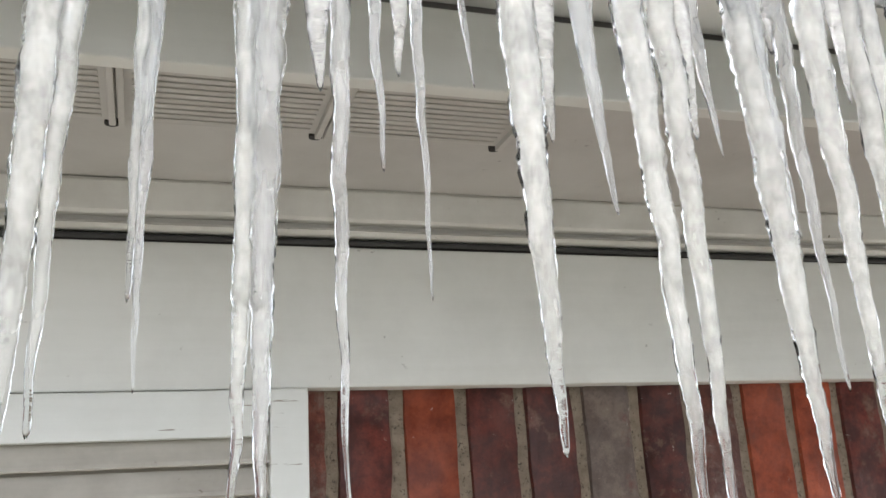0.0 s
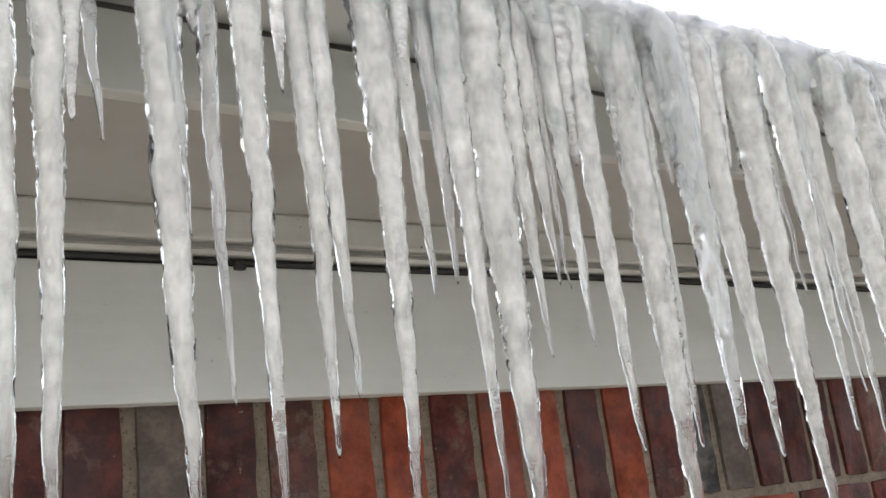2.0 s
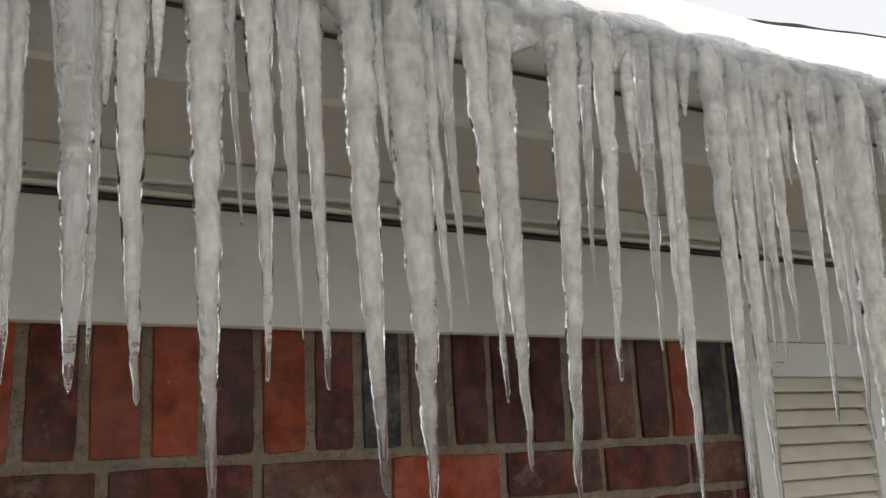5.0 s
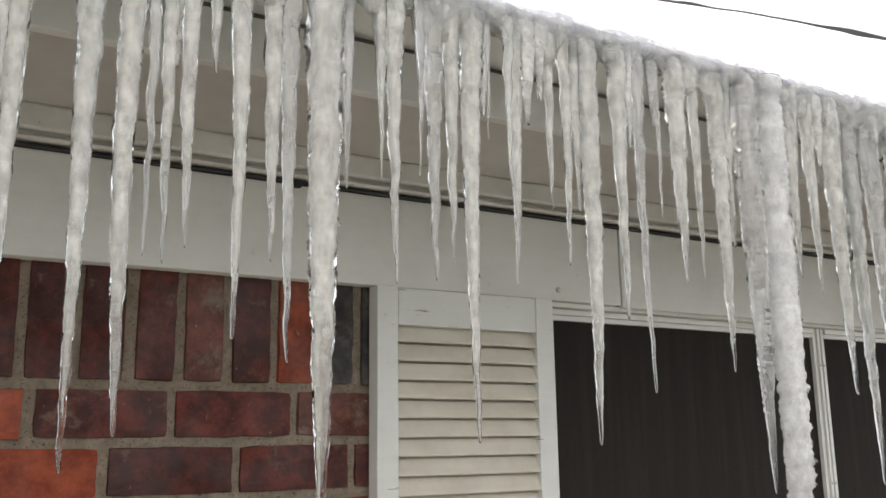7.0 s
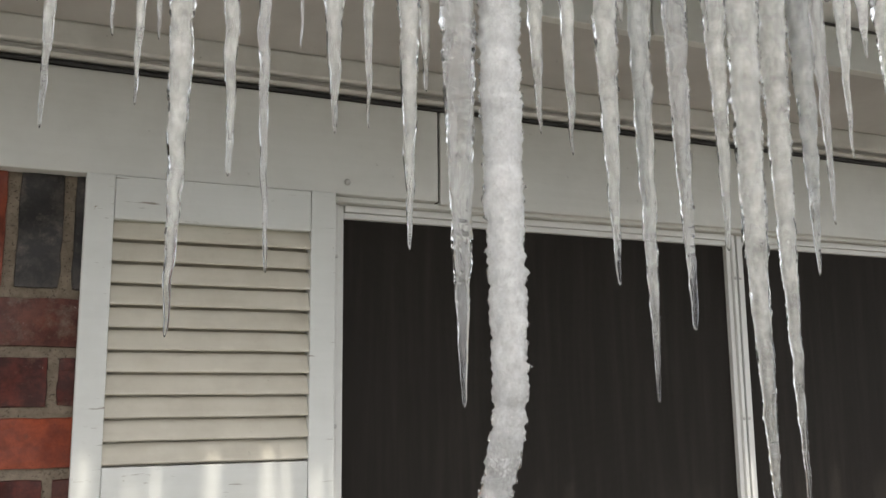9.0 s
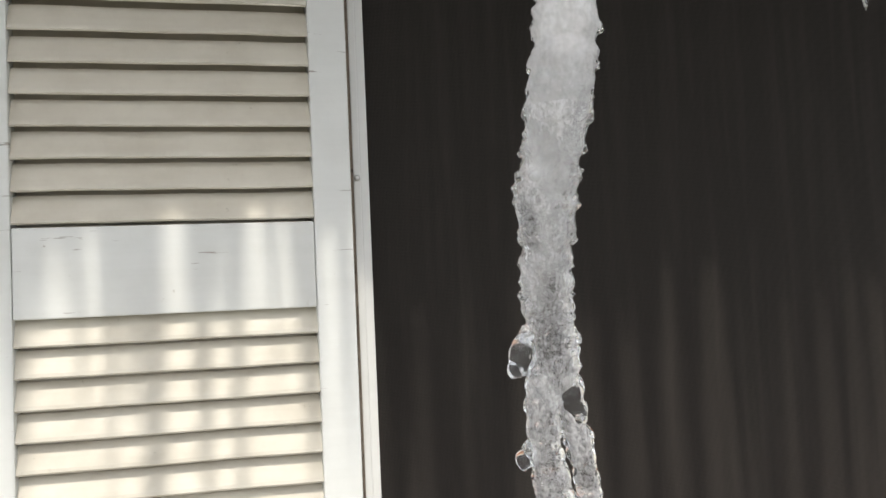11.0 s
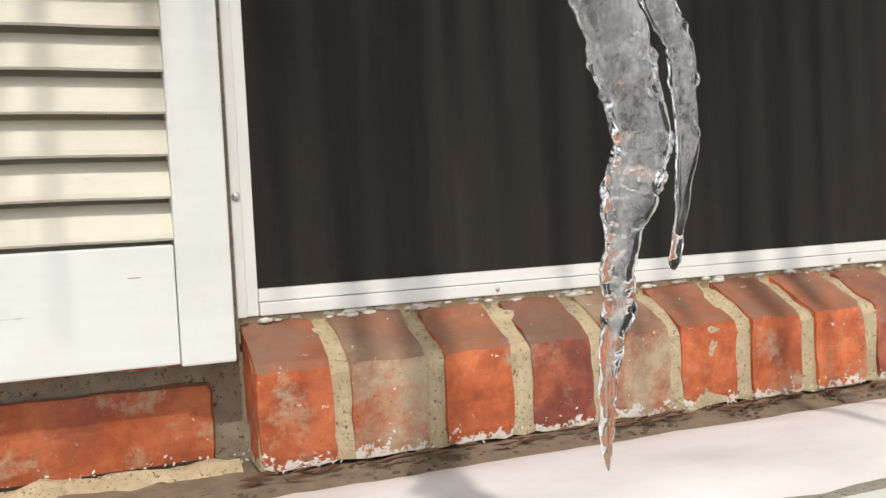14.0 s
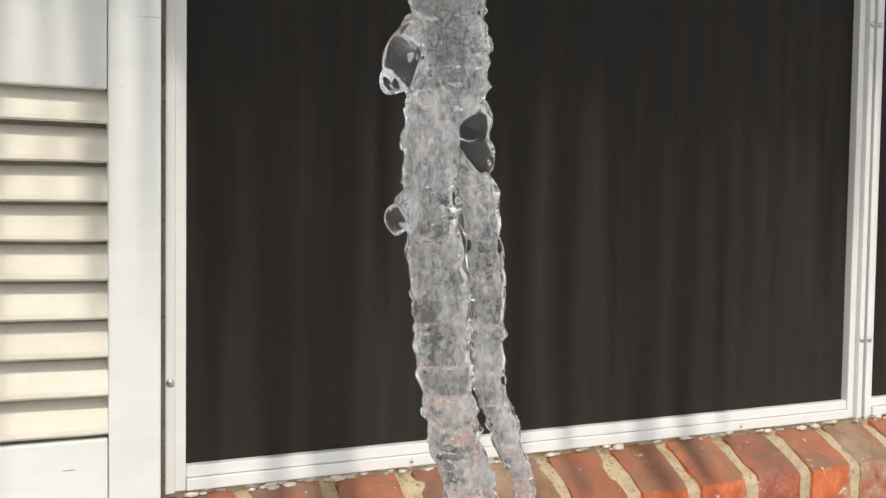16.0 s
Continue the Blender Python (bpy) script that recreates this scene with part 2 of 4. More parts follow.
def ice_material(name, clear_low, clear_high, cloud_col, from_z, gain=0.35, relief=0.5, straight=0.0, bend=1.36):
    """Ice: cloudy with trapped air towards the root, clear towards the tip, wet and rippled all over."""
    m, n, l, p = material(name)
    out = n["Material Output"]
    n.remove(p)
    v = coords(n, l, (1, 1, 1))
    vb = coords(n, l, (50, 50, 95))
    vl = coords(n, l, (160, 160, 12))
    bands = noise_tex(n, l, vb, 1.0, 3, 0.6)
    lines = noise_tex(n, l, vl, 1.0, 3, 0.6)
    tc = n.new("ShaderNodeTexCoord")
    sep = n.new("ShaderNodeSeparateXYZ")
    l.new(tc.outputs["Generated"], sep.inputs[0])
    h = n.new("ShaderNodeMapRange")
    h.inputs["From Min"].default_value, h.inputs["From Max"].default_value = from_z
    h.inputs["To Min"].default_value, h.inputs["To Max"].default_value = clear_low, clear_high
    l.new(sep.outputs[2], h.inputs["Value"])
    patch = mix(n, l, 0.5, bands, noise_tex(n, l, v, 55, 4))
    pr = ramp(n, l, patch, [(0.36, grey(0)), (0.62, grey(1))])
    cloud = n.new("ShaderNodeMath")
    cloud.operation = "MULTIPLY_ADD"
    cloud.use_clamp = True
    l.new(pr, cloud.inputs[0])
    cloud.inputs[1].default_value = gain
    l.new(h.outputs[0], cloud.inputs[2])
    b = add(n, "Bump", Strength=relief, Distance=0.003)
    l.new(mix(n, l, 0.18, bands, lines), b.inputs["Height"])
    glass = add(n, "BsdfGlass", Roughness=0.0, IOR=bend)
    glass.inputs["Color"].default_value = (0.985, 0.992, 0.995, 1)
    diff = add(n, "BsdfDiffuse")
    diff.inputs["Color"].default_value = (*cloud_col, 1)
    trans = add(n, "BsdfTranslucent")
    trans.inputs["Color"].default_value = (*cloud_col, 1)
    body = n.new("ShaderNodeMixShader")
    body.inputs[0].default_value = 0.40
    l.new(diff.outputs[0], body.inputs[1])
    l.new(trans.outputs[0], body.inputs[2])
    gloss = add(n, "BsdfGlossy", Roughness=0.04)
    fres = add(n, "Fresnel", IOR=1.45)
    coat = n.new("ShaderNodeMixShader")
    l.new(fres.outputs[0], coat.inputs[0])
    l.new(body.outputs[0], coat.inputs[1])
    l.new(gloss.outputs[0], coat.inputs[2])
    for s in (glass, diff, trans, gloss, fres):
        l.new(b.outputs[0], s.inputs["Normal"])
    through_ = add(n, "BsdfTransparent")
    clear = n.new("ShaderNodeMixShader")
    clear.inputs[0].default_value = straight
    l.new(glass.outputs[0], clear.inputs[1])
    l.new(through_.outputs[0], clear.inputs[2])
    top = n.new("ShaderNodeMixShader")
    l.new(cloud.outputs[0], top.inputs[0])
    l.new(clear.outputs[0], top.inputs[1])
    l.new(coat.outputs[0], top.inputs[2])
    l.new(top.outputs[0], out.inputs["Surface"])
    return m


def core_material(name, col, thin, dense, low=0.36, high=0.62, speck=0.10, foot=0.5, grain=0.16):
    """Milky ice full of air bubbles, patchy, inside a clear shell."""
    m, n, l, p = material(name)
    out = n["Material Output"]
    n.remove(p)
    v = coords(n, l, (1, 1, grain))
    f = mix(n, l, speck, noise_tex(n, l, v, 60, 5, 0.6), noise_tex(n, l, v, 420, 3, 0.7))
    fac = ramp(n, l, f, [(low, grey(thin)), (high, grey(dense))])
    tc = n.new("ShaderNodeTexCoord")
    sep = n.new("ShaderNodeSeparateXYZ")
    l.new(tc.outputs["Generated"], sep.inputs[0])
    fac = mix(n, l, 1.0, fac, ramp(n, l, sep.outputs[2], [(0.0, grey(foot)), (0.35, grey(1.0))]), "MULTIPLY")
    diff = add(n, "BsdfDiffuse")
    trans = add(n, "BsdfTranslucent")
    for s in (diff, trans):
        s.inputs["Color"].default_value = (*col, 1)
    body = n.new("ShaderNodeMixShader")
    body.inputs[0].default_value = 0.45
    l.new(diff.outputs[0], body.inputs[1])
    l.new(trans.outputs[0], body.inputs[2])
    clear = add(n, "BsdfTransparent")
    top = n.new("ShaderNodeMixShader")
    l.new(fac, top.inputs[0])
    l.new(clear.outputs[0], top.inputs[1])
    l.new(body.outputs[0], top.inputs[2])
    l.new(top.outputs[0], out.inputs["Surface"])
    return m


shell_ice = ice_material("shell_ice", -0.22, -0.06, (0.94, 0.95, 0.94), (0.05, 0.6), 0.22, 0.32, 0.0, 1.42)
core_ice = core_material("core_ice", (0.98, 0.985, 0.95), 0.22, 0.68, 0.34, 0.66, 0.08, 0.35, 0.5)
faint_core = core_material("faint_core_ice", (0.96, 0.97, 0.97), 0.0, 0.42)
dense_core = core_material("dense_core_ice", (0.97, 0.98, 0.98), 0.55, 0.95, 0.36, 0.62, 0.35, 0.5, 0.6)
stem_core = core_material("stem_core_ice", (0.96, 0.97, 0.98), 0.10, 0.78, 0.42, 0.62, 0.46, 0.55, 0.6)
spike_ice = ice_material("spike_ice", 0.0, 0.25, (0.94, 0.95, 0.94), (0.02, 0.5), 0.30, 0.4)
clear_ice = ice_material("clear_ice", -0.30, -0.22, (0.92, 0.94, 0.96), (0.0, 1.0), 0.40, 0.4)
curtain_ice = ice_material("curtain_ice", 0.10, 0.10, (0.95, 0.97, 0.93), (0.0, 1.0), 0.26, 0.35, 0.5)
sheet_ice = ice_material("sheet_ice", 0.10, 0.20, (0.66, 0.68, 0.78), (0.0, 1.0), 0.45, 0.8)


# ---- builders ----
def part(name, bm, mat, parent=None, label="", smooth=False):
    me = bpy.data.meshes.new(name)
    bmesh.ops.recalc_face_normals(bm, faces=bm.faces[:])
    bm.to_mesh(me)
    bm.free()
    if smooth:
        me.shade_smooth()
    me.materials.append(mat)
    ob = new(name, me)
    ob.parent = parent
    if label:
        ob["label"] = label
    return ob


def thing(name, at, label, category, group="", kind=""):
    ob = new(name)
    ob.location = at
    ob.empty_display_size = 0.05
    return tagged(ob, label, category, group, kind)


def put_box(bm, lo, hi, bevel=0.0):
    """One box, from corner to corner, with softened edges."""
    verts = [bm.verts.new((x, y, z)) for x in (lo[0], hi[0]) for y in (lo[1], hi[1]) for z in (lo[2], hi[2])]
    faces = [bm.faces.new([verts[i] for i in q]) for q in ((0, 1, 3, 2), (4, 6, 7, 5), (0, 4, 5, 1), (2, 3, 7, 6), (0, 2, 6, 4), (1, 5, 7, 3))]
    if bevel:
        edges = {e for f in faces for e in f.edges}
        bmesh.ops.bevel(bm, geom=list(edges), offset=bevel, segments=2, affect="EDGES", profile=0.6)
    return bm


def box(lo, hi, bevel=0.0):
    return put_box(bmesh.new(), lo, hi, bevel)


def extrude_x(profile, x0, x1, cuts=1, rough=0.0, scale=9.0):
    """A closed outline in y and z, drawn out along x, slightly uneven."""
    bm = bmesh.new()
    rings = []
    for i in range(cuts + 1):
        x = x0 + (x1 - x0) * i / cuts
        ring = []
        for y, z in profile:
            q = Vector((x, y, z))
            d = noise.noise_vector(q * scale) * rough
            ring.append(bm.verts.new((x, y + d.y, z + d.z)))
        rings.append(ring)
    k = len(profile)
    for a, b in zip(rings, rings[1:]):
        for j in range(k):
            bm.faces.new((a[j], a[(j + 1) % k], b[(j + 1) % k], b[j]))
    bm.faces.new(rings[0])
    bm.faces.new(rings[-1][::-1])
    return bm


def screw_head(at, parent, size=0.004):
    bm = bmesh.new()
    bmesh.ops.create_uvsphere(bm, u_segments=10, v_segments=6, radius=size)
    bmesh.ops.scale(bm, vec=(1, 0.55, 1), verts=bm.verts)
    bmesh.ops.translate(bm, vec=at, verts=bm.verts)
    return part("screw", bm, steel, parent, "small domed steel screw", True)


# ---- setting: ground, walls, eave ----
ZF = 2.10           # lower edge of the frieze board
WEST, EAST = -3.2, 3.2
# ground out of view, dark so that the soffit gets little bounce
bm = bmesh.new()
bmesh.ops.create_grid(bm, x_segments=60, y_segments=60, size=60)
for v in bm.verts:
    v.co.z = noise.noise(v.co * 0.2) * 0.06 - 0.02
ground = tagged(part("ground", bm, dark_ground, smooth=True), "unseen open ground before the house, kept dark to dim the soffit", "ground", kind="structure")

wall = thing("wall_front", (0, 0, 0), "brick house wall with a soldier course below the frieze", "wall", kind="structure")
for lo, hi in (((WEST, 0.007, 0), (0.393, 0.13, 2.11)), ((0.393, 0.007, 0), (2.115, 0.13, 1.20)), ((2.115, 0.007, 0), (EAST, 0.13, 2.11)), ((WEST, 0.007, 2.11), (EAST, 0.13, 2.45))):
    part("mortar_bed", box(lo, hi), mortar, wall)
# unseen sheet behind the screens; the room's darkness is put into its colour
back = tagged(part("wall_inner", box((WEST, 0.30, 0), (EAST, 0.36, 2.5)), shade_black), "unseen inner wall behind the window, near-black in place of an unlit room", "wall", kind="structure")

tagged(part("wall_west", box((WEST, 0.14, 0), (WEST + 0.1, 3.6, 2.42)), mortar), "plain end wall of the house", "wall", kind="structure")
tagged(part("wall_east", box((EAST - 0.1, 0.14, 0), (EAST, 3.6, 2.42)), mortar), "plain end wall of the house", "wall", kind="structure")
tagged(part("wall_back", box((WEST, 3.61, 0), (EAST, 3.71, 4.3)), mortar), "plain back wall of the house", "wall", kind="structure")

trim = thing("trim", (0, 0, 0), "white painted frieze board and moulding under the eave", "trim", kind="structure")
part("frieze_board", box((WEST, -0.026, ZF), (0.5705, 0.006, 2.262), 0.002), frieze_paint, trim)
part("frieze_board", box((0.5750, -0.026, ZF - 0.004), (EAST, 0.006, 2.262), 0.002), frieze_paint, trim)
# dark strip set into the open seam in place of its shade
part("seam", box((0.5707, -0.018, ZF), (0.5748, 0.006, 2.262)), shade_black, trim, "dark strip painted as the shade of the seam between the boards")
# near-black strip painting the shade of the gap behind the cable
part("shadow_gap", box((WEST, -0.022, 2.2625), (EAST, 0.006, 2.2715)), shade_black, trim)
part("bead", extrude_x([(0.006, 2.272), (-0.040, 2.272), (-0.045, 2.2755), (-0.041, 2.2795), (0.006, 2.280)], WEST, EAST, 90, 0.0010), trim_paint, trim)
# recess in the greyer white: its shade is put into the colour
part("groove", box((WEST, -0.036, 2.2803), (EAST, 0.006, 2.2857)), shaded_white, trim)
part("moulding", extrude_x([(0.006, 2.286), (-0.050, 2.286), (-0.0535, 2.289), (-0.062, 2.318), (-0.060, 2.3218), (0.006, 2.3218)], WEST, EAST, 120, 0.0018, 7), trim_paint, trim)
cable = tagged(part("cable", extrude_x([(-0.028 + 0.004 * math.cos(a), 2.2665 + 0.0035 * math.sin(a)) for a in [i * math.pi / 4 for i in range(8)]], WEST, EAST, 160, 0.0022, 3.0), rubber, smooth=True), "thin black cable running under the moulding", "cable")
for x in (-1.512, -0.151):
    bm = box((x - 0.007, -0.036, 2.256), (x + 0.007, -0.026, 2.268), 0.002)
    part("clip", bm, rubber, cable, "small black cable clip")

SOF = 2.322
# greyed white, part of the eave's shade is in the colour
ceiling = tagged(part("soffit", box((WEST, -0.3535, SOF), (EAST, 0.006, SOF + 0.010)), shaded_white), "white painted soffit boards, greyed for the shade under the eave", "soffit", kind="structure")
fascia = thing("fascia", (0, 0, 0), "white painted fascia board along the eave", "fascia", kind="structure")
part("board", box((WEST, -0.373, 2.303), (0.78, -0.354, 2.376), 0.002), frieze_paint, fascia)
part("board", box((0.782, -0.373, 2.304), (EAST, -0.354, 2.376), 0.002), frieze_paint, fascia)
# grey strip standing in for the shadow under the drip edge
part("drip_gap", box((WEST, -0.369, 2.3765), (EAST, -0.354, 2.3835)), shade_grey, fascia)
part("drip_edge", extrude_x([(-0.10, 2.384), (-0.500, 2.384), (-0.500, 2.380), (-0.502, 2.380), (-0.502, 2.390), (-0.10, 2.390)], WEST, EAST, 2), aluminium, fascia)


def soffit_vent(x0, x1):
    """A ribbed vent let into the soffit, with a dark disc for the screw hole at its corner."""
    v = thing("soffit_vent", (x0, -0.25, SOF), "ribbed white soffit vent with a dark round hole", "vent", "vents in the soffit")
    inv = Matrix.Translation((-x0, 0.25, -SOF))
    def sub(name, bm, mat, label=""):
        bm.transform(inv)
        return part(name, bm, mat, v, label)
    sub("backing", box((x0, -0.352, SOF - 0.0026), (x1, -0.217, SOF - 0.0004)), shaded_white)
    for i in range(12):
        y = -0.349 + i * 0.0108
        sub("rib", box((x0 + 0.012, y, SOF - 0.0044), (x1 - 0.012, y + 0.006, SOF - 0.0027), 0.0006), shaded_white)
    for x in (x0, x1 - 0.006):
        sub("edge_strip", box((x, -0.352, SOF - 0.0085), (x + 0.006, -0.217, SOF - 0.0027), 0.001), shaded_white)
    # solid dark disc, its colour in place of the hole's shade
    bm = bmesh.new()
    bmesh.ops.create_cone(bm, cap_ends=True, segments=14, radius1=0.0065, radius2=0.0065, depth=0.004)
    bmesh.ops.translate(bm, vec=(x1 - 0.004, -0.211, SOF - 0.0022), verts=bm.verts)
    sub("hole", bm, shade_black, "dark disc standing in for the shade of a drill hole")
    return v


for x in (-2.178, -1.992, -1.806):
    soffit_vent(x - 0.184, x)


# ---- snow and ice on the roof ----
def eave(x):
    """How far out the roots of the icicles stand."""
    return -0.536


def lift(x):
    """The lip of ice climbs a little towards the east."""
    return -0.074 + 0.010 * (x + 1.2)


def snow_top(x, y):
    """Height of the snow over the lip of ice, swelling into a drift at the far end of the roof."""
    d = y - eave(x)
    z = 2.462 + lift(x) + 0.055 * (1 - math.exp(-max(d, 0) / 0.06)) + 0.57 * d
    k = min(1.0, max(0.0, (x - 0.2) / 3.0))
    return z + k * 0.36 * (1 - math.exp(-max(d, 0) / 0.5))


bm = bmesh.new()
nx, ny = 260, 46
grid = []
for i in range(nx + 1):
    x = WEST + (EAST - WEST) * i / nx
    row = []
    for j in range(ny + 1):
        s = (j / ny) ** 2.0
        y = eave(x) + 0.010 + s * 4.2
        q = Vector((x * 0.6, y * 1.6, 0.3))
        z = snow_top(x, y) + noise.noise(q * 3.0) * 0.018 * min(1, s * 60) + noise.noise(Vector((x * 1.5, y * 9, 2))) * 0.003
        if j == 0:
            z = 2.440 + lift(x)
        row.append(bm.verts.new((x, y, z)))
    grid.append(row)
for a, b in zip(grid, grid[1:]):
    for j in range(ny):
        bm.faces.new((a[j], b[j], b[j + 1], a[j + 1]))
roof = thing("roof", (0, 0, 2.42), "low-pitched roof deeply covered in snow", "roof", kind="structure")
bm.transform(Matrix.Translation((0, 0, -2.42)))
part("snow_cover", bm, snow, roof, "smooth wind-packed white snow", True)
part("deck", extrude_x([(-0.505, -0.024), (3.9, 2.31), (3.9, 2.26), (-0.505, -0.029)], WEST, EAST, 1), shingle, roof)
# dark edge of the shingles where the drift ends
bm = bmesh.new()
prev = None
for j in range(60):
    y = -0.55 + j * 0.075
    z = snow_top(EAST - 0.02, y) - 2.42
    wob = noise.noise(Vector((y * 5, 3, 1))) * 0.012
    ring = [bm.verts.new((EAST - 0.02 + dx, y, z + dz + wob)) for dx, dz in ((0, -0.25), (0, 0.020), (0.05, 0.020), (0.05, -0.25))]
    if prev:
        for k in range(4):
            bm.faces.new((prev[k], prev[(k + 1) % 4], ring[(k + 1) % 4], ring[k]))
    prev = ring
part("rake_edge", bm, shingle, roof, "dark shingle edge above the snow")

# the lip of ice from which the icicles grow
bm = bmesh.new()
OUT = ((0.060, 2.440), (0.030, 2.432), (0.012, 2.430), (0.000, 2.434), (-0.005, 2.442), (-0.004, 2.450), (0.001, 2.458), (0.009, 2.466), (0.022, 2.476), (0.045, 2.486))
rings = []
for i in range(1101):
    x = WEST + (EAST - WEST) * i / 1100
    ring = []
    for k, (dy, z) in enumerate(OUT):
        q = Vector((x, dy, z))
        a = noise.noise(Vector((x * 14, k * 0.75, 0))) * 0.008 + noise.noise(Vector((x * 45, k * 1.6, 4))) * 0.005
        ring.append(bm.verts.new((x, eave(x) + dy - a, z + lift(x) + noise.noise(Vector((x * 16, k * 0.4, 9))) * 0.004)))
    rings.append(ring)
for a, b in zip(rings, rings[1:]):
    for k in range(len(OUT)):
        bm.faces.new((a[k], a[(k + 1) % len(OUT)], b[(k + 1) % len(OUT)], b[k]))
lip = tagged(part("ice_lip", bm, sheet_ice, smooth=True), "rippled bluish ice lip along the roof edge", "ice", kind="stuff")


# the curtain of ice between the roots, fluted, with an uneven lower edge
bm = bmesh.new()
rings = []
for i in range(2101):
    x = WEST + (EAST - WEST) * i / 2100
    n1 = noise.noise(Vector((x * 30, 1.7, 0)))
    n2 = noise.noise(Vector((x * 8, 4.1, 0)))
    drop = max(0.022, 0.046 + 0.050 * n1 + 0.030 * n2)
    thick = 0.007 + 0.004 * noise.noise(Vector((x * 75, 0, 2)))
    flute = 0.008 * noise.noise(Vector((x * 55, 0, 5)))
    ring = []
    for k in range(7):
        s = k / 6
        ring.append((x, eave(x) - flute - thick * (1 - s * s * 0.8), 2.450 + lift(x) - drop * s))
    for k in range(6, -1, -1):
        s = k / 6
        ring.append((x, eave(x) + thick * (1 - s * s * 0.8) + 0.004, 2.450 + lift(x) - drop * s))
    rings.append([bm.verts.new(c) for c in ring])
for a, b in zip(rings, rings[1:]):
    for k in range(14):
        bm.faces.new((a[k], a[(k + 1) % 14], b[(k + 1) % 14], b[k]))
tagged(part("ice_curtain", bm, curtain_ice, smooth=True), "fluted milky ice joining the icicle roots", "ice", kind="stuff")

# ---- icicles ----
def icicle_mesh(length, width, seed, lean=0.0, ripple=1.0, root=1.0, keys=None, drift=0.0, core=0.0, girth=0.62):
    """A tapering, rippled icicle that hangs from z = 0; keys: (depth, sideways, width) of an uneven one.
    core: the share of the length that its milky core fills, for the mesh of the core in place of the shell."""
    rng = random.Random(seed)
    bm = bmesh.new()
    segs = 12 if core else 18
    step = 0.006 if core else 0.0034
    count = max(14, int(length / step))
    pitch = rng.uniform(0.009, 0.014)
    blunt = rng.uniform(0.10, 0.22)
    power = rng.uniform(1.0, 2.2)
    bow = rng.uniform(-1, 1) * 0.010 * length
    a0 = rng.uniform(0, 6)
    rings = []
    for i in range(count + 1):
        s = i / count
        d = s * length
        if keys:
            for (d0, x0, w0), (d1, x1, w1) in zip(keys, keys[1:]):
                if d <= d1 + 1e-6:
                    u = (d - d0) / (d1 - d0)
                    u = u * u * (3 - 2 * u)
                    cx, r = x0 + (x1 - x0) * u, (w0 + (w1 - w0) * u) / 2
                    break
            flare_x = flare_y = 1.0
            u = min(1.0, max(0.0, (s - 0.52) / 0.20))
            cy = drift * (s if length < 0.5 else u * u * (3 - 2 * u))
        else:
            r = width / 2 * (1.28 - (1.28 - blunt) * s ** power)
            f = math.exp(-d / 0.050) * root
            sink = max(0.0, 1 - d / 0.040)
            flare_x, flare_y = 1 + 0.75 * f, (1 - 0.62 * sink * sink)
            cx = lean * s + bow * math.sin(s * math.pi) + 0.0022 * noise.noise(Vector((d * 26, seed, 0))) * min(1, d / 0.05)
            cy = drift * d + 0.007 * sink * sink + 0.002 * noise.noise(Vector((d * 26, seed, 7)))
        wave = math.sin(d / pitch * 6.283 + a0 + 6.0 * noise.noise(Vector((d * 22, seed, 3))))
        calm = 0.5 + 0.8 * noise.noise(Vector((d * 9, seed, 5)))
        wob = 1 + ripple * (0.055 * wave * calm + 0.09 * noise.noise(Vector((d * 38, seed, 1))) + 0.07 * noise.noise(Vector((d * 120, seed, 8))))
        if core:
            taper = max(0.0, 1 - s / core)
            r *= (girth + 0.10 * noise.noise(Vector((d * 30, seed, 12)))) * min(1.0, (taper * 7) ** 0.6 + 0.04)
        if s > 0.985:
            r *= max(0.25, math.sqrt(max(0.0, 1 - ((s - 0.985) / 0.015) ** 2)))
        ring = []
        for k in range(segs):
            th = 6.2832 * k / segs
            c, n_ = math.cos(th), math.sin(th)
            rr = r * wob * (1 + ripple * (0.11 * noise.noise(Vector((c * 0.9 + seed, n_ * 0.9, d * 38))) + 0.09 * noise.noise(Vector((c * 2.2, n_ * 2.2 + seed, d * 150)))))
            ring.append(bm.verts.new((cx + rr * c * flare_x, cy + rr * 0.92 * n_ * flare_y, -d)))
        rings.append(ring)
        if core and s >= core:
            break
    for a, b in zip(rings, rings[1:]):
        for k in range(segs):
            bm.faces.new((a[k], b[k], b[(k + 1) % segs], a[(k + 1) % segs]))
    bm.faces.new(rings[0][::-1])
    bm.faces.new(rings[-1])
    return bm


def icicle(at, length, width, seed, label, lean=0.0, drift=0.0):
    """An icicle of two parts: a clear rippled shell and a milky core that ends above the tip."""
    ob = thing("icicle", at, label, "icicle", "icicles along the eave")
    part("shell", icicle_mesh(length, width, seed, lean, ripple=1.25, drift=drift), shell_ice, ob, "", True)
    clear = seed * 37 % 6 == 0 or width < 0.012
    share = random.Random(seed * 7).uniform(0.92, 1.0)
    part("core", icicle_mesh(length, width, seed, lean, drift=drift, core=share), faint_core if clear else core_ice, ob, "faint streaks of air bubbles" if clear else "milky core with air bubbles", True)
    return ob


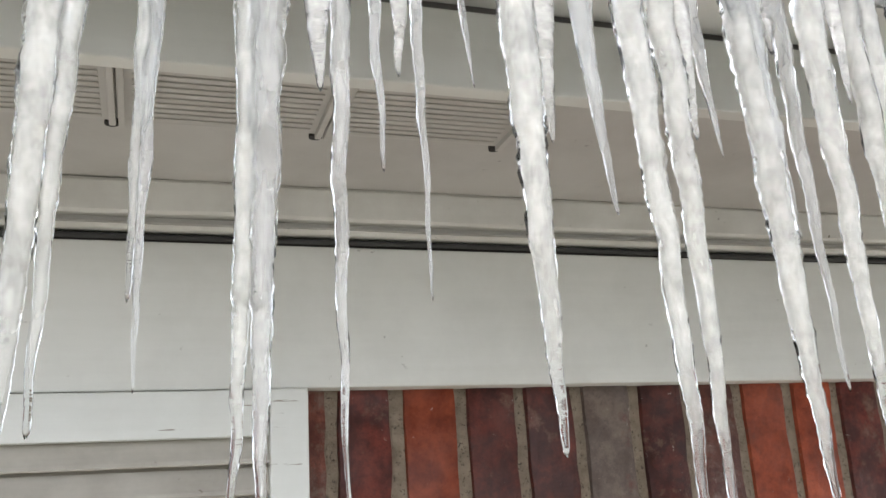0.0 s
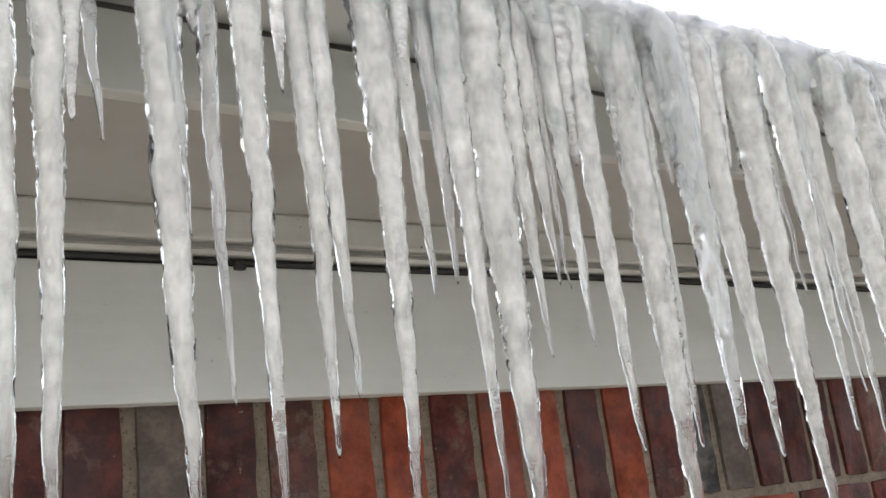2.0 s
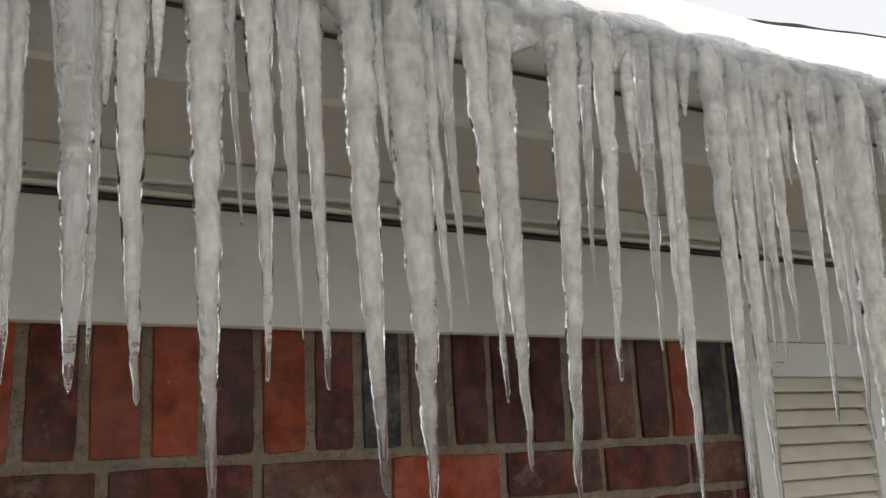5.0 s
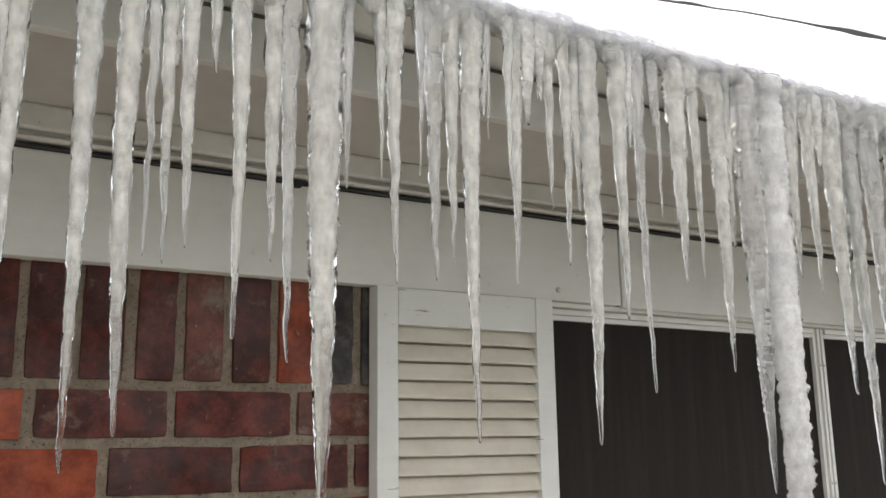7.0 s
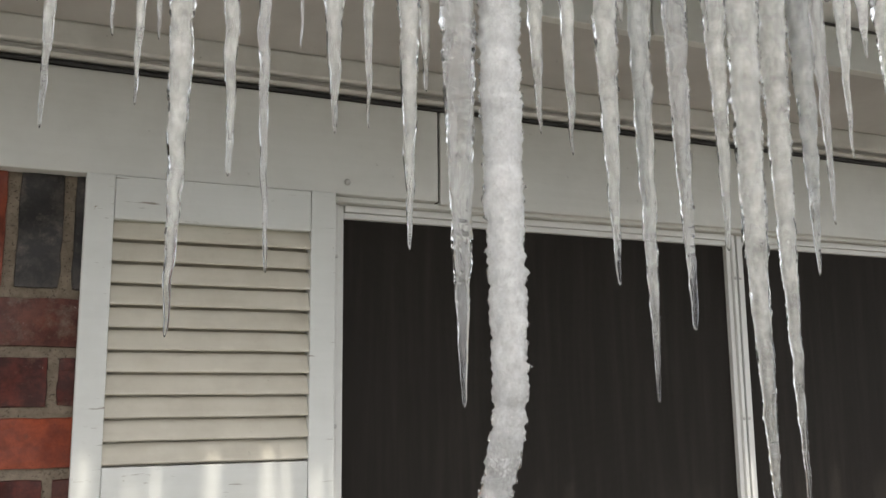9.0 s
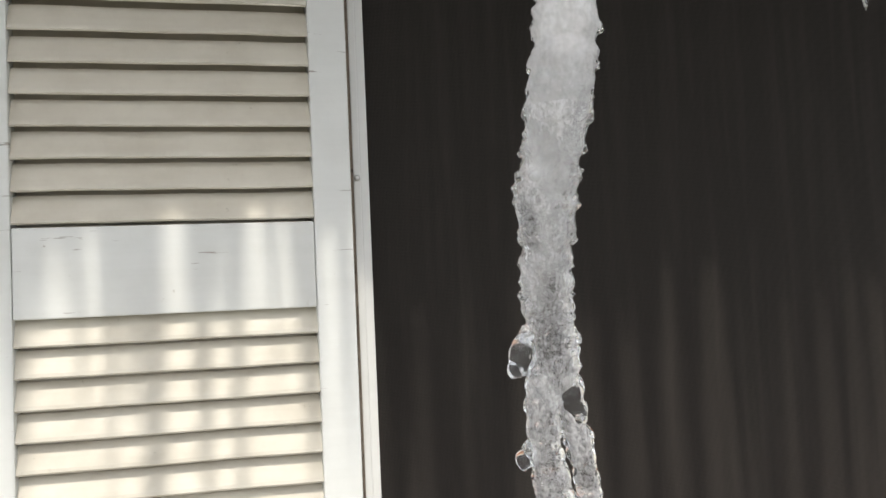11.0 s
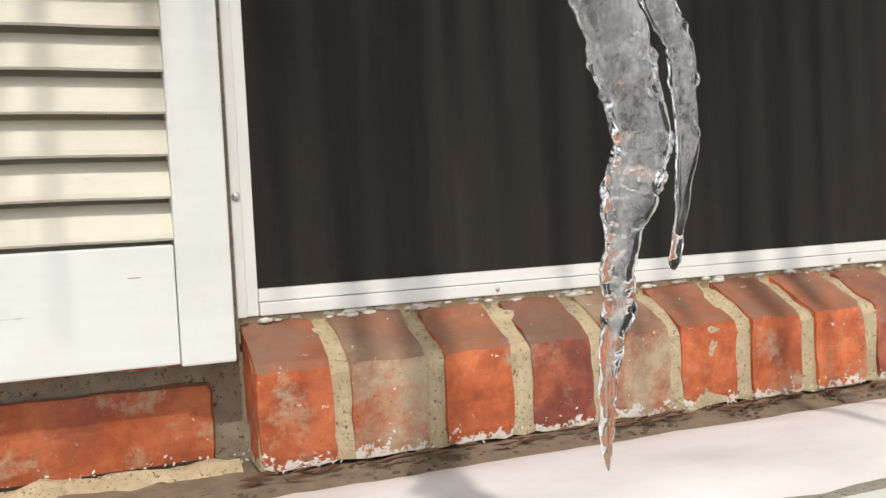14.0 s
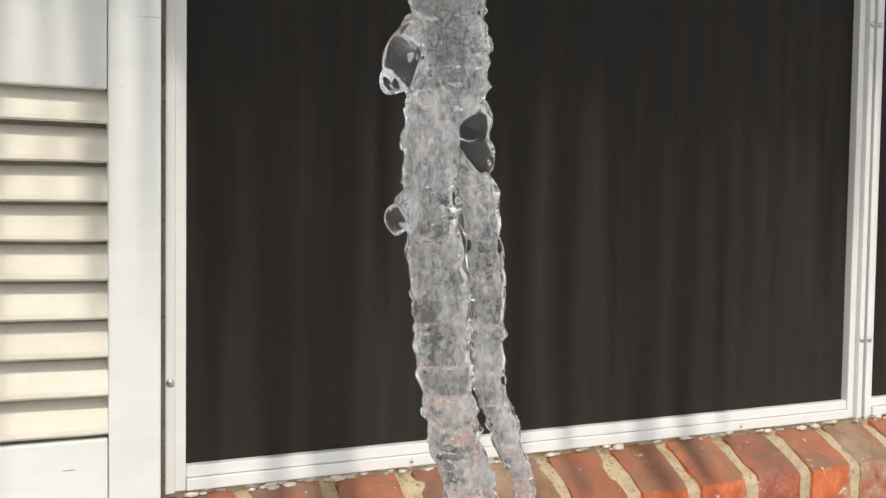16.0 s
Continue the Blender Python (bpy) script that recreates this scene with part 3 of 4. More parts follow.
TOP = 2.456
ICE_WEST = [
    (-2.196, -2.216, 1.999, 0.021), (-2.183, -2.202, 2.011, 0.016), (-2.148, -2.157, 2.08, 0.013), (-2.141, -2.153, 2.032, 0.01), (-2.093, -2.104, 1.957, 0.014),
    (-2.079, -2.088, 1.95, 0.019), (-2.033, -2.041, 1.956, 0.01), (-2.022, -2.015, 2.16, 0.009), (-1.994, -1.989, 2.083, 0.008), (-1.965, -1.953, 2.222, 0.006),
    (-1.92, -1.91, 1.991, 0.02), (-1.878, -1.861, 2.141, 0.012), (-1.843, -1.824, 1.919, 0.017), (-1.812, -1.803, 1.919, 0.016), (-1.791, -1.774, 2.186, 0.01),
    (-1.743, -1.724, 2.129, 0.008), (-1.741, -1.724, 1.953, 0.021), (-1.709, -1.699, 2.026, 0.012), (-1.682, -1.671, 1.945, 0.017), (-1.646, -1.634, 1.991, 0.016),
    (-1.633, -1.619, 2.027, 0.014), (-1.586, -1.582, 1.919, 0.026), (-1.559, -1.549, 2.097, 0.012), (-1.542, -1.532, 2.106, 0.015), (-1.531, -1.518, 2.226, 0.011),
]
ICE_MIDDLE = [
    (-1.524, -1.516, 1.953, 0.021), (-1.487, -1.485, 1.909, 0.027), (-1.464, -1.456, 2.052, 0.016), (-1.445, -1.436, 2.109, 0.015), (-1.435, -1.426, 2.106, 0.01),
    (-1.423, -1.415, 2.062, 0.016), (-1.418, -1.41, 2.06, 0.012), (-1.391, -1.384, 1.977, 0.017), (-1.339, -1.333, 1.878, 0.026), (-1.327, -1.318, 1.976, 0.015),
    (-1.284, -1.274, 1.972, 0.025), (-1.27, -1.26, 1.992, 0.013), (-1.237, -1.225, 1.962, 0.022), (-1.177, -1.165, 1.868, 0.029), (-1.159, -1.143, 2.109, 0.01),
    (-1.138, -1.123, 1.978, 0.022), (-1.107, -1.091, 2.013, 0.015), (-1.084, -1.067, 1.972, 0.019), (-1.037, -1.019, 1.884, 0.025), (-1.023, -1.004, 2.179, 0.015),
    (-0.99, -0.97, 1.87, 0.035), (-0.968, -0.948, 2.022, 0.015), (-0.948, -0.927, 2.047, 0.012), (-0.913, -0.891, 1.959, 0.022), (-0.875, -0.863, 1.896, 0.024),
]
ICE_EAST = [
    (-0.792, -0.813, 1.86, 0.029), (-0.763, -0.776, 2.078, 0.011), (-0.742, -0.755, 1.978, 0.018), (-0.685, -0.692, 2.01, 0.017), (-0.658, -0.663, 2.012, 0.014),
    (-0.643, -0.648, 1.847, 0.02), (-0.579, -0.58, 1.805, 0.025), (-0.576, -0.576, 2.037, 0.011), (-0.534, -0.533, 1.837, 0.02), (-0.517, -0.516, 2.013, 0.011),
    (-0.497, -0.495, 2.008, 0.013), (-0.476, -0.474, 2.025, 0.015), (-0.45, -0.448, 2.219, 0.012), (-0.425, -0.422, 1.933, 0.018), (-0.385, -0.382, 2.019, 0.017),
    (-0.366, -0.363, 1.911, 0.019), (-0.322, -0.32, 1.744, 0.033), (-0.298, -0.295, 2.109, 0.011), (-0.251, -0.249, 2.126, 0.012), (-0.232, -0.231, 2.006, 0.018),
    (-0.201, -0.199, 2.137, 0.01), (-0.18, -0.179, 2.014, 0.017), (-0.152, -0.151, 2.04, 0.017),
]
ICE_WINDOW = [
    (-0.12, -0.12, 1.827, 0.025), (-0.099, -0.098, 2.201, 0.008), (-0.067, -0.067, 2.143, 0.012), (-0.056, -0.057, 2.018, 0.019), (-0.015, -0.015, 2.268, 0.01),
    (0.005, 0.004, 2.121, 0.014), (0.028, 0.028, 2.051, 0.013), (0.048, 0.049, 2.123, 0.013), (0.066, 0.066, 1.821, 0.026), (0.122, 0.123, 1.986, 0.023),
    (0.16, 0.162, 1.888, 0.016), (0.195, 0.197, 2.136, 0.009), (0.232, 0.234, 2.042, 0.024), (0.273, 0.274, 2.055, 0.013), (0.32, 0.322, 1.92, 0.022),
    (0.342, 0.344, 2.106, 0.016), (0.38, 0.384, 1.749, 0.036), (0.487, 0.492, 2.072, 0.021), (0.527, 0.533, 2.049, 0.019), (0.585, 0.591, 1.891, 0.027),
    (0.633, 0.64, 1.908, 0.02), (0.638, 0.645, 1.752, 0.022), (0.698, 0.705, 1.84, 0.028), (0.756, 0.763, 1.945, 0.027), (0.805, 0.811, 1.581, 0.037),
    (0.86, 0.866, 1.618, 0.034), (0.908, 0.914, 1.973, 0.02), (0.902, 0.913, 1.919, 0.026), (0.941, 0.951, 1.992, 0.02), (0.981, 0.989, 2.085, 0.013),
]
seed = 0
for stretch in (ICE_WEST, ICE_MIDDLE, ICE_EAST, ICE_WINDOW):
    for x, foot, tip, width in stretch:
        seed += 1
        size = "long" if tip < 1.93 else "short" if tip > 2.08 else "slender"
        icicle((x, eave(x) + random.uniform(-0.004, 0.006), TOP + lift(x)), TOP + lift(x) - tip, width, seed, size + " cloudy white icicle hanging from the roof edge", foot - x)
# those past the window
for i in range(26):
    x = 1.07 + i * 0.045 + random.uniform(-0.012, 0.012)
    seed += 1
    icicle((x, eave(x) + random.uniform(-0.006, 0.006), TOP + lift(x)), random.uniform(0.22, 0.55), random.uniform(0.018, 0.034), seed, "cloudy white icicle hanging from the roof edge")
# small spikes between them
for i in range(80):
    x = WEST + 0.75 + i * 0.05 + random.uniform(-0.02, 0.02)
    seed += 1
    ob = part("icicle", icicle_mesh(random.uniform(0.06, 0.19), random.uniform(0.010, 0.02), seed), spike_ice, smooth=True)
    ob.location = (x, eave(x) + random.uniform(0.0, 0.012), TOP + lift(x))
    tagged(ob, "stubby clear icicle between longer ones", "icicle", "icicles along the eave")

# the longest one, forked near its foot
LONG = [(0, -0.001, 0.058), (0.0375, -0.001, 0.0504), (0.231, -0.0025, 0.0485), (0.3825, -0.0015, 0.0456), (0.5275, 0.0019, 0.043), (0.627, 0.0029, 0.0401), (0.7185, -0.0005, 0.0384), (0.745, -0.0024, 0.0376), (0.7835, -0.0009, 0.0347), (0.8195, 0.0022, 0.0325), (0.8375, 0.0051, 0.0337), (0.8585, 0.0036, 0.0308), (0.879, -0.0035, 0.0233), (0.903, -0.0038, 0.0214), (0.924, -0.0004, 0.0235), (0.9385, 0.0022, 0.0243), (0.95, 0.0026, 0.024), (0.98, 0.0056, 0.0235), (1.002, 0.0096, 0.0231), (1.0235, 0.0171, 0.0226), (1.061, 0.0265, 0.0213), (1.0805, 0.0205, 0.0213), (1.0945, 0.0165, 0.0136), (1.1085, 0.013, 0.0126), (1.1185, 0.014, 0.0126), (1.1305, 0.01, 0.0087), (1.1505, 0.007, 0.0068), (1.1685, 0.006, 0.0049), (1.178, 0.0062, 0.003)]
SIDE = [(0.0, 0.004, 0.01), (0.028, 0.0205, 0.0188), (0.0545, 0.0245, 0.0169), (0.0815, 0.0252, 0.0161), (0.1085, 0.0276, 0.015), (0.133, 0.0365, 0.0133), (0.1585, 0.0468, 0.0111), (0.1895, 0.0483, 0.0085), (0.2105, 0.0451, 0.0061), (0.2245, 0.0424, 0.0047), (0.237, 0.04, 0.0053)]


def long_shape(d):
    """Axis and width of the long icicle at a depth."""
    for (d0, x0, w0), (d1, x1, w1) in zip(LONG, LONG[1:]):
        if d <= d1:
            u = (d - d0) / (d1 - d0)
            return x0 + (x1 - x0) * u, w0 + (w1 - w0) * u


def lump(bm, at, size, stretch, seed):
    """A wet, rounded lump of ice for the side of the stem."""
    part_bm = bmesh.new()
    bmesh.ops.create_icosphere(part_bm, subdivisions=3, radius=size)
    for v in part_bm.verts:
        v.co *= 1 + 0.25 * noise.noise(v.co * 190 + Vector((seed, 0, 0)))
        v.co.z *= stretch
    part_bm.transform(Matrix.Translation(at))
    join(bm, part_bm)


def join(bm, other):
    """Adds the faces of one bmesh to another."""
    m = bpy.data.meshes.new("joined")
    other.to_mesh(m)
    other.free()
    bm.from_mesh(m)
    bpy.data.meshes.remove(m)


forked = thing("forked_icicle", (0.44, -0.532, 2.39), "longest icicle, milky above, clear and forked below", "icicle")
FORK = 0.8715      # depth at which the prong leaves the stem
bm = icicle_mesh(1.178, 0.06, 501, ripple=1.5, keys=LONG, drift=0.060)
prong = icicle_mesh(0.237, 0.016, 502, ripple=1.4, keys=SIDE, drift=0.002)
prong.transform(Matrix.Translation((0.0, 0.062, -FORK)))
join(bm, prong)
# two noses on the west flank and the bridges of ice between stem and prong
for dx, dz, r in ((-0.0155, -0.846, 0.0095), (-0.0205, -0.853, 0.0058), (-0.0110, -0.838, 0.0085), (-0.0185, -0.910, 0.0052), (-0.0125, -0.906, 0.0068), (0.0140, -0.870, 0.0098), (0.0165, -0.884, 0.0092)):
    lump(bm, (dx, 0.058, dz), r, 1.25, dz * 50)
rng = random.Random(77)
d = 0.20
while d < 1.178-0.05:
    # rounded swellings, one under the other
    cx, w = long_shape(d)
    u = min(1.0, max(0.0, (d / 1.178 - 0.52) / 0.20))
    high = rng.uniform(0.16, 0.30) * w + 0.0022
    size = w * rng.uniform(0.49, 0.545)
    lump(bm, (cx + rng.uniform(-0.03, 0.03) * w, 0.060 * u * u * (3 - 2 * u), -d), size, high / size, d * 90)
    d += high * rng.uniform(1.5, 2.3)
for d in [0.03 + 0.0195 * i for i in range(int((0.237-0.06) / 0.0195))]:
    x = next(x0 + (x1 - x0) * (d - d0) / (d1 - d0) for (d0, x0, w0), (d1, x1, w1) in zip(SIDE, SIDE[1:]) if d <= d1)
    w = next(w0 + (w1 - w0) * (d - d0) / (d1 - d0) for (d0, x0, w0), (d1, x1, w1) in zip(SIDE, SIDE[1:]) if d <= d1)
    lump(bm, (x, 0.063, -FORK - d), w * rng.uniform(0.50, 0.58), rng.uniform(0.5, 0.8), d * 90)
stem = part("stem", bm, clear_ice, forked, "wet lumpy ice with a side prong", True)
melt = stem.modifiers.new("melt", "REMESH")
melt.mode, melt.voxel_size, melt.use_smooth_shade = "VOXEL", 0.0009, True
part("core", icicle_mesh(1.178, 0.06, 501, ripple=1.3, keys=LONG, drift=0.060, core=0.66, girth=0.90), dense_core, forked, "milky core with air bubbles", True)
part("bubbles", icicle_mesh(1.178, 0.06, 501, ripple=1.3, keys=LONG, drift=0.060, core=0.985, girth=0.78), stem_core, forked, "faint streaks of trapped air", True)
air = part("prong_bubbles", icicle_mesh(0.237, 0.016, 502, ripple=1.4, keys=SIDE, drift=0.002, core=0.9), stem_core, forked, "faint streaks of trapped air", True)
air.location = (0.0, 0.062, -FORK)


# ---- brick pieces ----
KINDS = {"m": brick_maroon, "o": brick_orange, "n": brick_brown, "g": brick_grey, "k": brick_black, "O": sill_orange, "S": sill_smeared, "B": sill_brown}
brick_meshes = {}


def brick_mesh(w, h, d, kind, variant, slope=0.0):
    """A worn brick, centred on its face: y = 0 is the face, the body goes back to y = d."""
    key = (round(w, 3), round(h, 3), kind, variant)
    if key in brick_meshes:
        return brick_meshes[key]
    bm = box((-w / 2, 0, -h / 2), (w / 2, d, h / 2))
    bmesh.ops.subdivide_edges(bm, edges=bm.edges[:], cuts=6, use_grid_fill=True)
    for v in bm.verts:
        c = v.co.copy()
        q = c + Vector((variant * 3.1, h * 9, w * 50))
        rim = (abs(c.x) > w / 2 - 1e-5) + (abs(c.z) > h / 2 - 1e-5) + (c.y < 1e-5)
        if rim > 1:
            k = 0.0009 * (rim - 1) + 0.0016 * max(0.0, noise.noise(q * 60))
            v.co.x -= math.copysign(k, c.x) if abs(c.x) > w / 2 - 1e-5 else 0
            v.co.z -= math.copysign(k, c.z) if abs(c.z) > h / 2 - 1e-5 else 0
            v.co.y += k if c.y < 1e-5 else 0
        v.co += noise.noise_vector(q * 45) * 0.0020 + noise.noise_vector(q * 140) * 0.0009
        if slope and c.z > 0:
            v.co.z += slope * c.y
    me = bpy.data.meshes.new("brick")
    bmesh.ops.recalc_face_normals(bm, faces=bm.faces[:])
    bm.to_mesh(me)
    bm.free()
    me.materials.append(KINDS[kind])
    brick_meshes[key] = me
    return me


def lay(parent, x, y, z, w, h, kind, variant, d=0.05, slope=0.0, tilt=0.0):
    ob = new("brick", brick_mesh(w, h, d, kind, variant, slope))
    ob.parent = parent
    ob.matrix_basis = pose(x + random.uniform(-0.0015, 0.0015), y + random.uniform(-0.0015, 0.001), z, random.uniform(-0.5, 0.5), tilt + random.uniform(-0.6, 0.6), 0)
    return ob


PITCH, COURSE = 0.077, 0.0865
SOLDIERS = "nmommgmnoomoomomkgmmmmnmokk"
for k, c in enumerate(SOLDIERS):
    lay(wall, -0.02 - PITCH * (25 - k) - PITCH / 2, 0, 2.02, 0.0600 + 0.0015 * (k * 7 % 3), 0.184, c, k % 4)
rnd = random.Random(5)
ROWS = [(1.921 - COURSE * (r + 0.5), 0.0715, -0.135 if r % 2 == 0 else -0.2315, -2.02, 0.10) for r in range(5)]
ROWS += [(1.2275, 0.0640, 0.075, 0.02, 0.37), (1.1490, 0.0630, -0.029, 0.06, 0.37)]
for r, (z, h, off, lo, hi) in enumerate(ROWS):
    for n in range(-14, 8):
        left, right = off + 0.203 * n + 0.007, min(off + 0.203 * (n + 1) - 0.007, 0.377)
        if left < lo - 0.19 or left > hi or right - left < 0.03:
            continue
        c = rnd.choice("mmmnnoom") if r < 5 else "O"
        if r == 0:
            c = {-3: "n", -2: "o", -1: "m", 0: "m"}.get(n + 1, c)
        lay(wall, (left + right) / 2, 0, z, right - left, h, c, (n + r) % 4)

# ---- window ----
def window_unit(x0, x1, name):
    """An aluminium storm window with a dark insect screen."""
    w = thing(name, (x0, 0.0, 1.215), "white aluminium window with a dark insect screen", "window", kind="structure")
    inv = Matrix.Translation((-x0, 0.006, -1.215))
    def sub(nm, bm, mat, label="", parent=None):
        bm.transform(inv)
        return part(nm, bm, mat, parent or w, label)
    z0, z1 = 1.2285, 2.089
    t = 0.0185
    stile = [((x0, 0.000, z0), (x0 + 0.008, 0.05, z1)), ((x0 + 0.0084, 0.006, z0), (x0 + t, 0.05, z1)), ((x1 - 0.008, 0.000, z0), (x1, 0.05, z1)), ((x1 - t, 0.006, z0), (x1 - 0.0084, 0.05, z1))]
    for lo, hi in stile:
        sub("stile", box(lo, hi, 0.0012), aluminium)
    sub("bottom_rail", box((x0 + t + 0.0004, 0.004, z0), (x1 - t - 0.0004, 0.05, z0 + 0.011), 0.0012), aluminium)
    sub("bottom_rail", box((x0 + t + 0.0004, 0.007, z0 + 0.0114), (x1 - t - 0.0004, 0.05, z0 + 0.022), 0.0012), aluminium)
    sub("head_rail", box((x0 + t + 0.0004, 0.006, z1 - 0.022), (x1 - t - 0.0004, 0.05, z1 - 0.012), 0.0012), aluminium)
    sub("head_rail", box((x0 + t + 0.0004, 0.000, z1 - 0.0115), (x1 - t - 0.0004, 0.05, z1), 0.0012), aluminium)
    sub("screen", box((x0 + t - 0.002, 0.016, z0 + 0.015), (x1 - t + 0.002, 0.018, z1 - 0.015)), insect_screen, "dark woven mesh")
    for sx in (x0 + 0.004, x1 - 0.004):
        for sz in (1.328, 1.72, 2.0):
            s = screw_head((0, 0, 0), w, 0.0036)
            s.location = (sx - x0, 0.0055, sz - 1.215)
    for k in range(3):
        s = screw_head((0, 0, 0), w, 0.0022)
        s.location = (0.42 * (k + 0.8) - 0.1, 0.0095, 0.019)
    return w


window_unit(0.3930, 1.2410, "window_1")
window_unit(1.2460, 2.0940, "window_2")
frame_trim = thing("window_head", (0, 0, 2.09), "white painted strip above the window", "trim", kind="structure")
part("strip", box((0.386, -0.012, 0.0), (2.12, 0.05, 0.009), 0.001), frieze_paint, frame_trim)
part("sill_gap", box((0.394, 0.016, -0.884), (2.11, 0.06, -0.8625)), sill_mortar, frame_trim)
s = screw_head((0.406, -0.027, 2.121 - 2.09), frame_trim, 0.0055)


# ---- shutters ----
def shutter(x0, x1, z0, z1, top, mid, low, count_up, count_low, label, slat_paint):
    """A louvred wooden shutter: two stiles, three rails, slanting slats."""
    sh = thing("shutter", (x0, 0, z0), label, "shutter", "shutters beside the windows")
    inv = Matrix.Translation((-x0, 0, -z0))
    def sub(nm, bm, mat, lab=""):
        bm.transform(inv)
        return part(nm, bm, mat, sh, lab)
    yf, yb = -0.036, -0.003
    sw = 0.0412
    for lo, hi in ((x0, x0 + sw), (x1 - sw, x1)):
        bm = bmesh.new()
        rows_ = 40
        put_box(bm, (lo, yf, z0), (hi, yb, z1), 0.002)
        sub("stile", bm, shutter_paint)
    a, b = x0 + sw + 0.0005, x1 - sw - 0.0005
    for zl, zh, nm in ((z1 - top, z1 - 0.001, "top_rail"), (mid[0], mid[1], "middle_rail"), (z0 + 0.002, z0 + low, "bottom_rail")):
        sub(nm, box((a, yf + 0.0012, zl), (b, yb, zh), 0.0018), shutter_paint)
    sub("backing", box((a, yb - 0.004, z0 + low), (b, yb, z1 - top)), louvre_paint)
    for zl, zh, count in ((mid[1], z1 - top, count_up), (z0 + low, mid[0], count_low)):
        p = (zh - zl) / count
        for i in range(count):
            zc = zl + p * i
            # each slat leans: its front edge low, its back edge high under the next
            prof = [(yf + 0.0035, zc + 0.0036), (yf + 0.0022, zc + 0.0054), (yf + 0.0032, zc + 0.0090), (yf + 0.0165, zc + p + 0.0005), (yf + 0.0215, zc + p - 0.0005), (yf + 0.0120, zc + 0.0068)]
            bm = extrude_x(prof, a - 0.0004, b + 0.0004, 12, 0.0008, 14)
            sub("slat", bm, slat_paint)
    return sh


shutter(0.0, 0.384, 1.200, 2.099, 0.067, (1.577, 1.669), 0.093, 11, 9, "cream white louvred wooden shutter with flaking paint", louvre_paint)
shutter(-2.361, -1.977, 1.200, 2.099, 0.050, (1.577, 1.669), 0.093, 12, 9, "weathered white louvred shutter at the brick edge", grey_paint)

# ---- brick sill ----
sill = thing("window_sill", (0.392, 0, 1.09), "sloping sill of upright orange bricks with pale mortar", "window sill", kind="structure")
bm = extrude_x([(-0.0440, 0.022), (-0.0440, 0.093), (-0.039, 0.100), (-0.02, 0.111), (0.004, 0.124), (0.045, 0.132), (0.07, 0.132), (0.07, 0.022)], 0.004, 1.73, 300, 0.005, 34)
part("mortar_bed", bm, sill_mortar, sill)
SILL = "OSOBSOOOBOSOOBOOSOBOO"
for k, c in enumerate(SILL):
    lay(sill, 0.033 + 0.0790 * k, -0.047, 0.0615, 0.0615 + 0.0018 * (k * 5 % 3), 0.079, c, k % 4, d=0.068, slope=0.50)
# crumbling mortar behind the bricks and limewash at their feet
rr = random.Random(9)
crumbs = bmesh.new()
for i in range(260):
    x = rr.uniform(0.40, 2.1)
    r = rr.uniform(0.0015, 0.005)
    m = Matrix.Translation((x, rr.uniform(0.012, 0.020), 1.226 + rr.uniform(-0.004, 0.001))) @ Matrix.Diagonal((1.8, 1, 0.7, 1))
    bmesh.ops.create_icosphere(crumbs, subdivisions=1, radius=r, matrix=m)
tagged(part("mortar_crumbs", crumbs, flake), "crumbling pale mortar along the window foot", "mortar", kind="stuff")
flakes = bmesh.new()
for i in range(550):
    x = rr.uniform(0.20, 2.1)
    onsill = x > 0.395
    y = (-0.050 if onsill else -0.004) + rr.uniform(-0.004, 0.002)
    z = 1.113 + abs(rr.gauss(0, 0.006)) if onsill else 1.113 + abs(rr.gauss(0, 0.005))
    m = Matrix.Translation((x, y, z)) @ Matrix.Rotation(rr.uniform(0, 3), 4, "Y") @ Matrix.Diagonal((1.7, 0.6, 0.8, 1))
    bmesh.ops.create_icosphere(flakes, subdivisions=1, radius=rr.uniform(0.0004, 0.0013), matrix=m)
tagged(part("limewash_flakes", flakes, flake), "white salt crust at the foot of the bricks", "salt crust", kind="stuff")

# ---- snowy ledge below the sill ----
ledge = thing("ledge", (0, 0, 0), "concrete ledge below the window with a white front board", "ledge", kind="structure")
part("slab", extrude_x([(0.006, 1.104), (-0.290, 1.104), (-0.290, 0.9), (0.006, 0.9)], WEST, EAST, 200, 0.002, 20), concrete, ledge)
part("base_wall", box((WEST, -0.24, -0.1), (EAST, 0.006, 0.9)), concrete, ledge)
part("front_board", box((WEST, -0.335, 0.93), (EAST, -0.2905, 1.108), 0.004), board_paint, ledge)


def ledge_snow_mesh():
    bm = bmesh.new()
    n, k = 420, 18
    rows_ = []
    for i in range(n + 1):
        x = WEST + (EAST - WEST) * i / n
        inner = -0.080 + 0.010 * noise.noise(Vector((x * 9, 1, 0))) + 0.004 * noise.noise(Vector((x * 45, 1, 0)))
        outer = -0.270 + 0.008 * noise.noise(Vector((x * 7, 5, 0))) + 0.004 * noise.noise(Vector((x * 40, 5, 0)))
        row = []
        for j in range(k + 1):
            s = j / k
            y = inner + (outer - inner) * s
            dome = (1 - abs(2 * s - 1) ** 3.0)
            row.append(bm.verts.new((x, y, 1.1035 + 0.011 * dome + 0.003 * noise.noise(Vector((x * 11, y * 20, 2))) * dome)))
        rows_.append(row)
    for a, b in zip(rows_, rows_[1:]):
        for j in range(k):
            bm.faces.new((a[j], a[j + 1], b[j + 1], b[j]))
    return bm


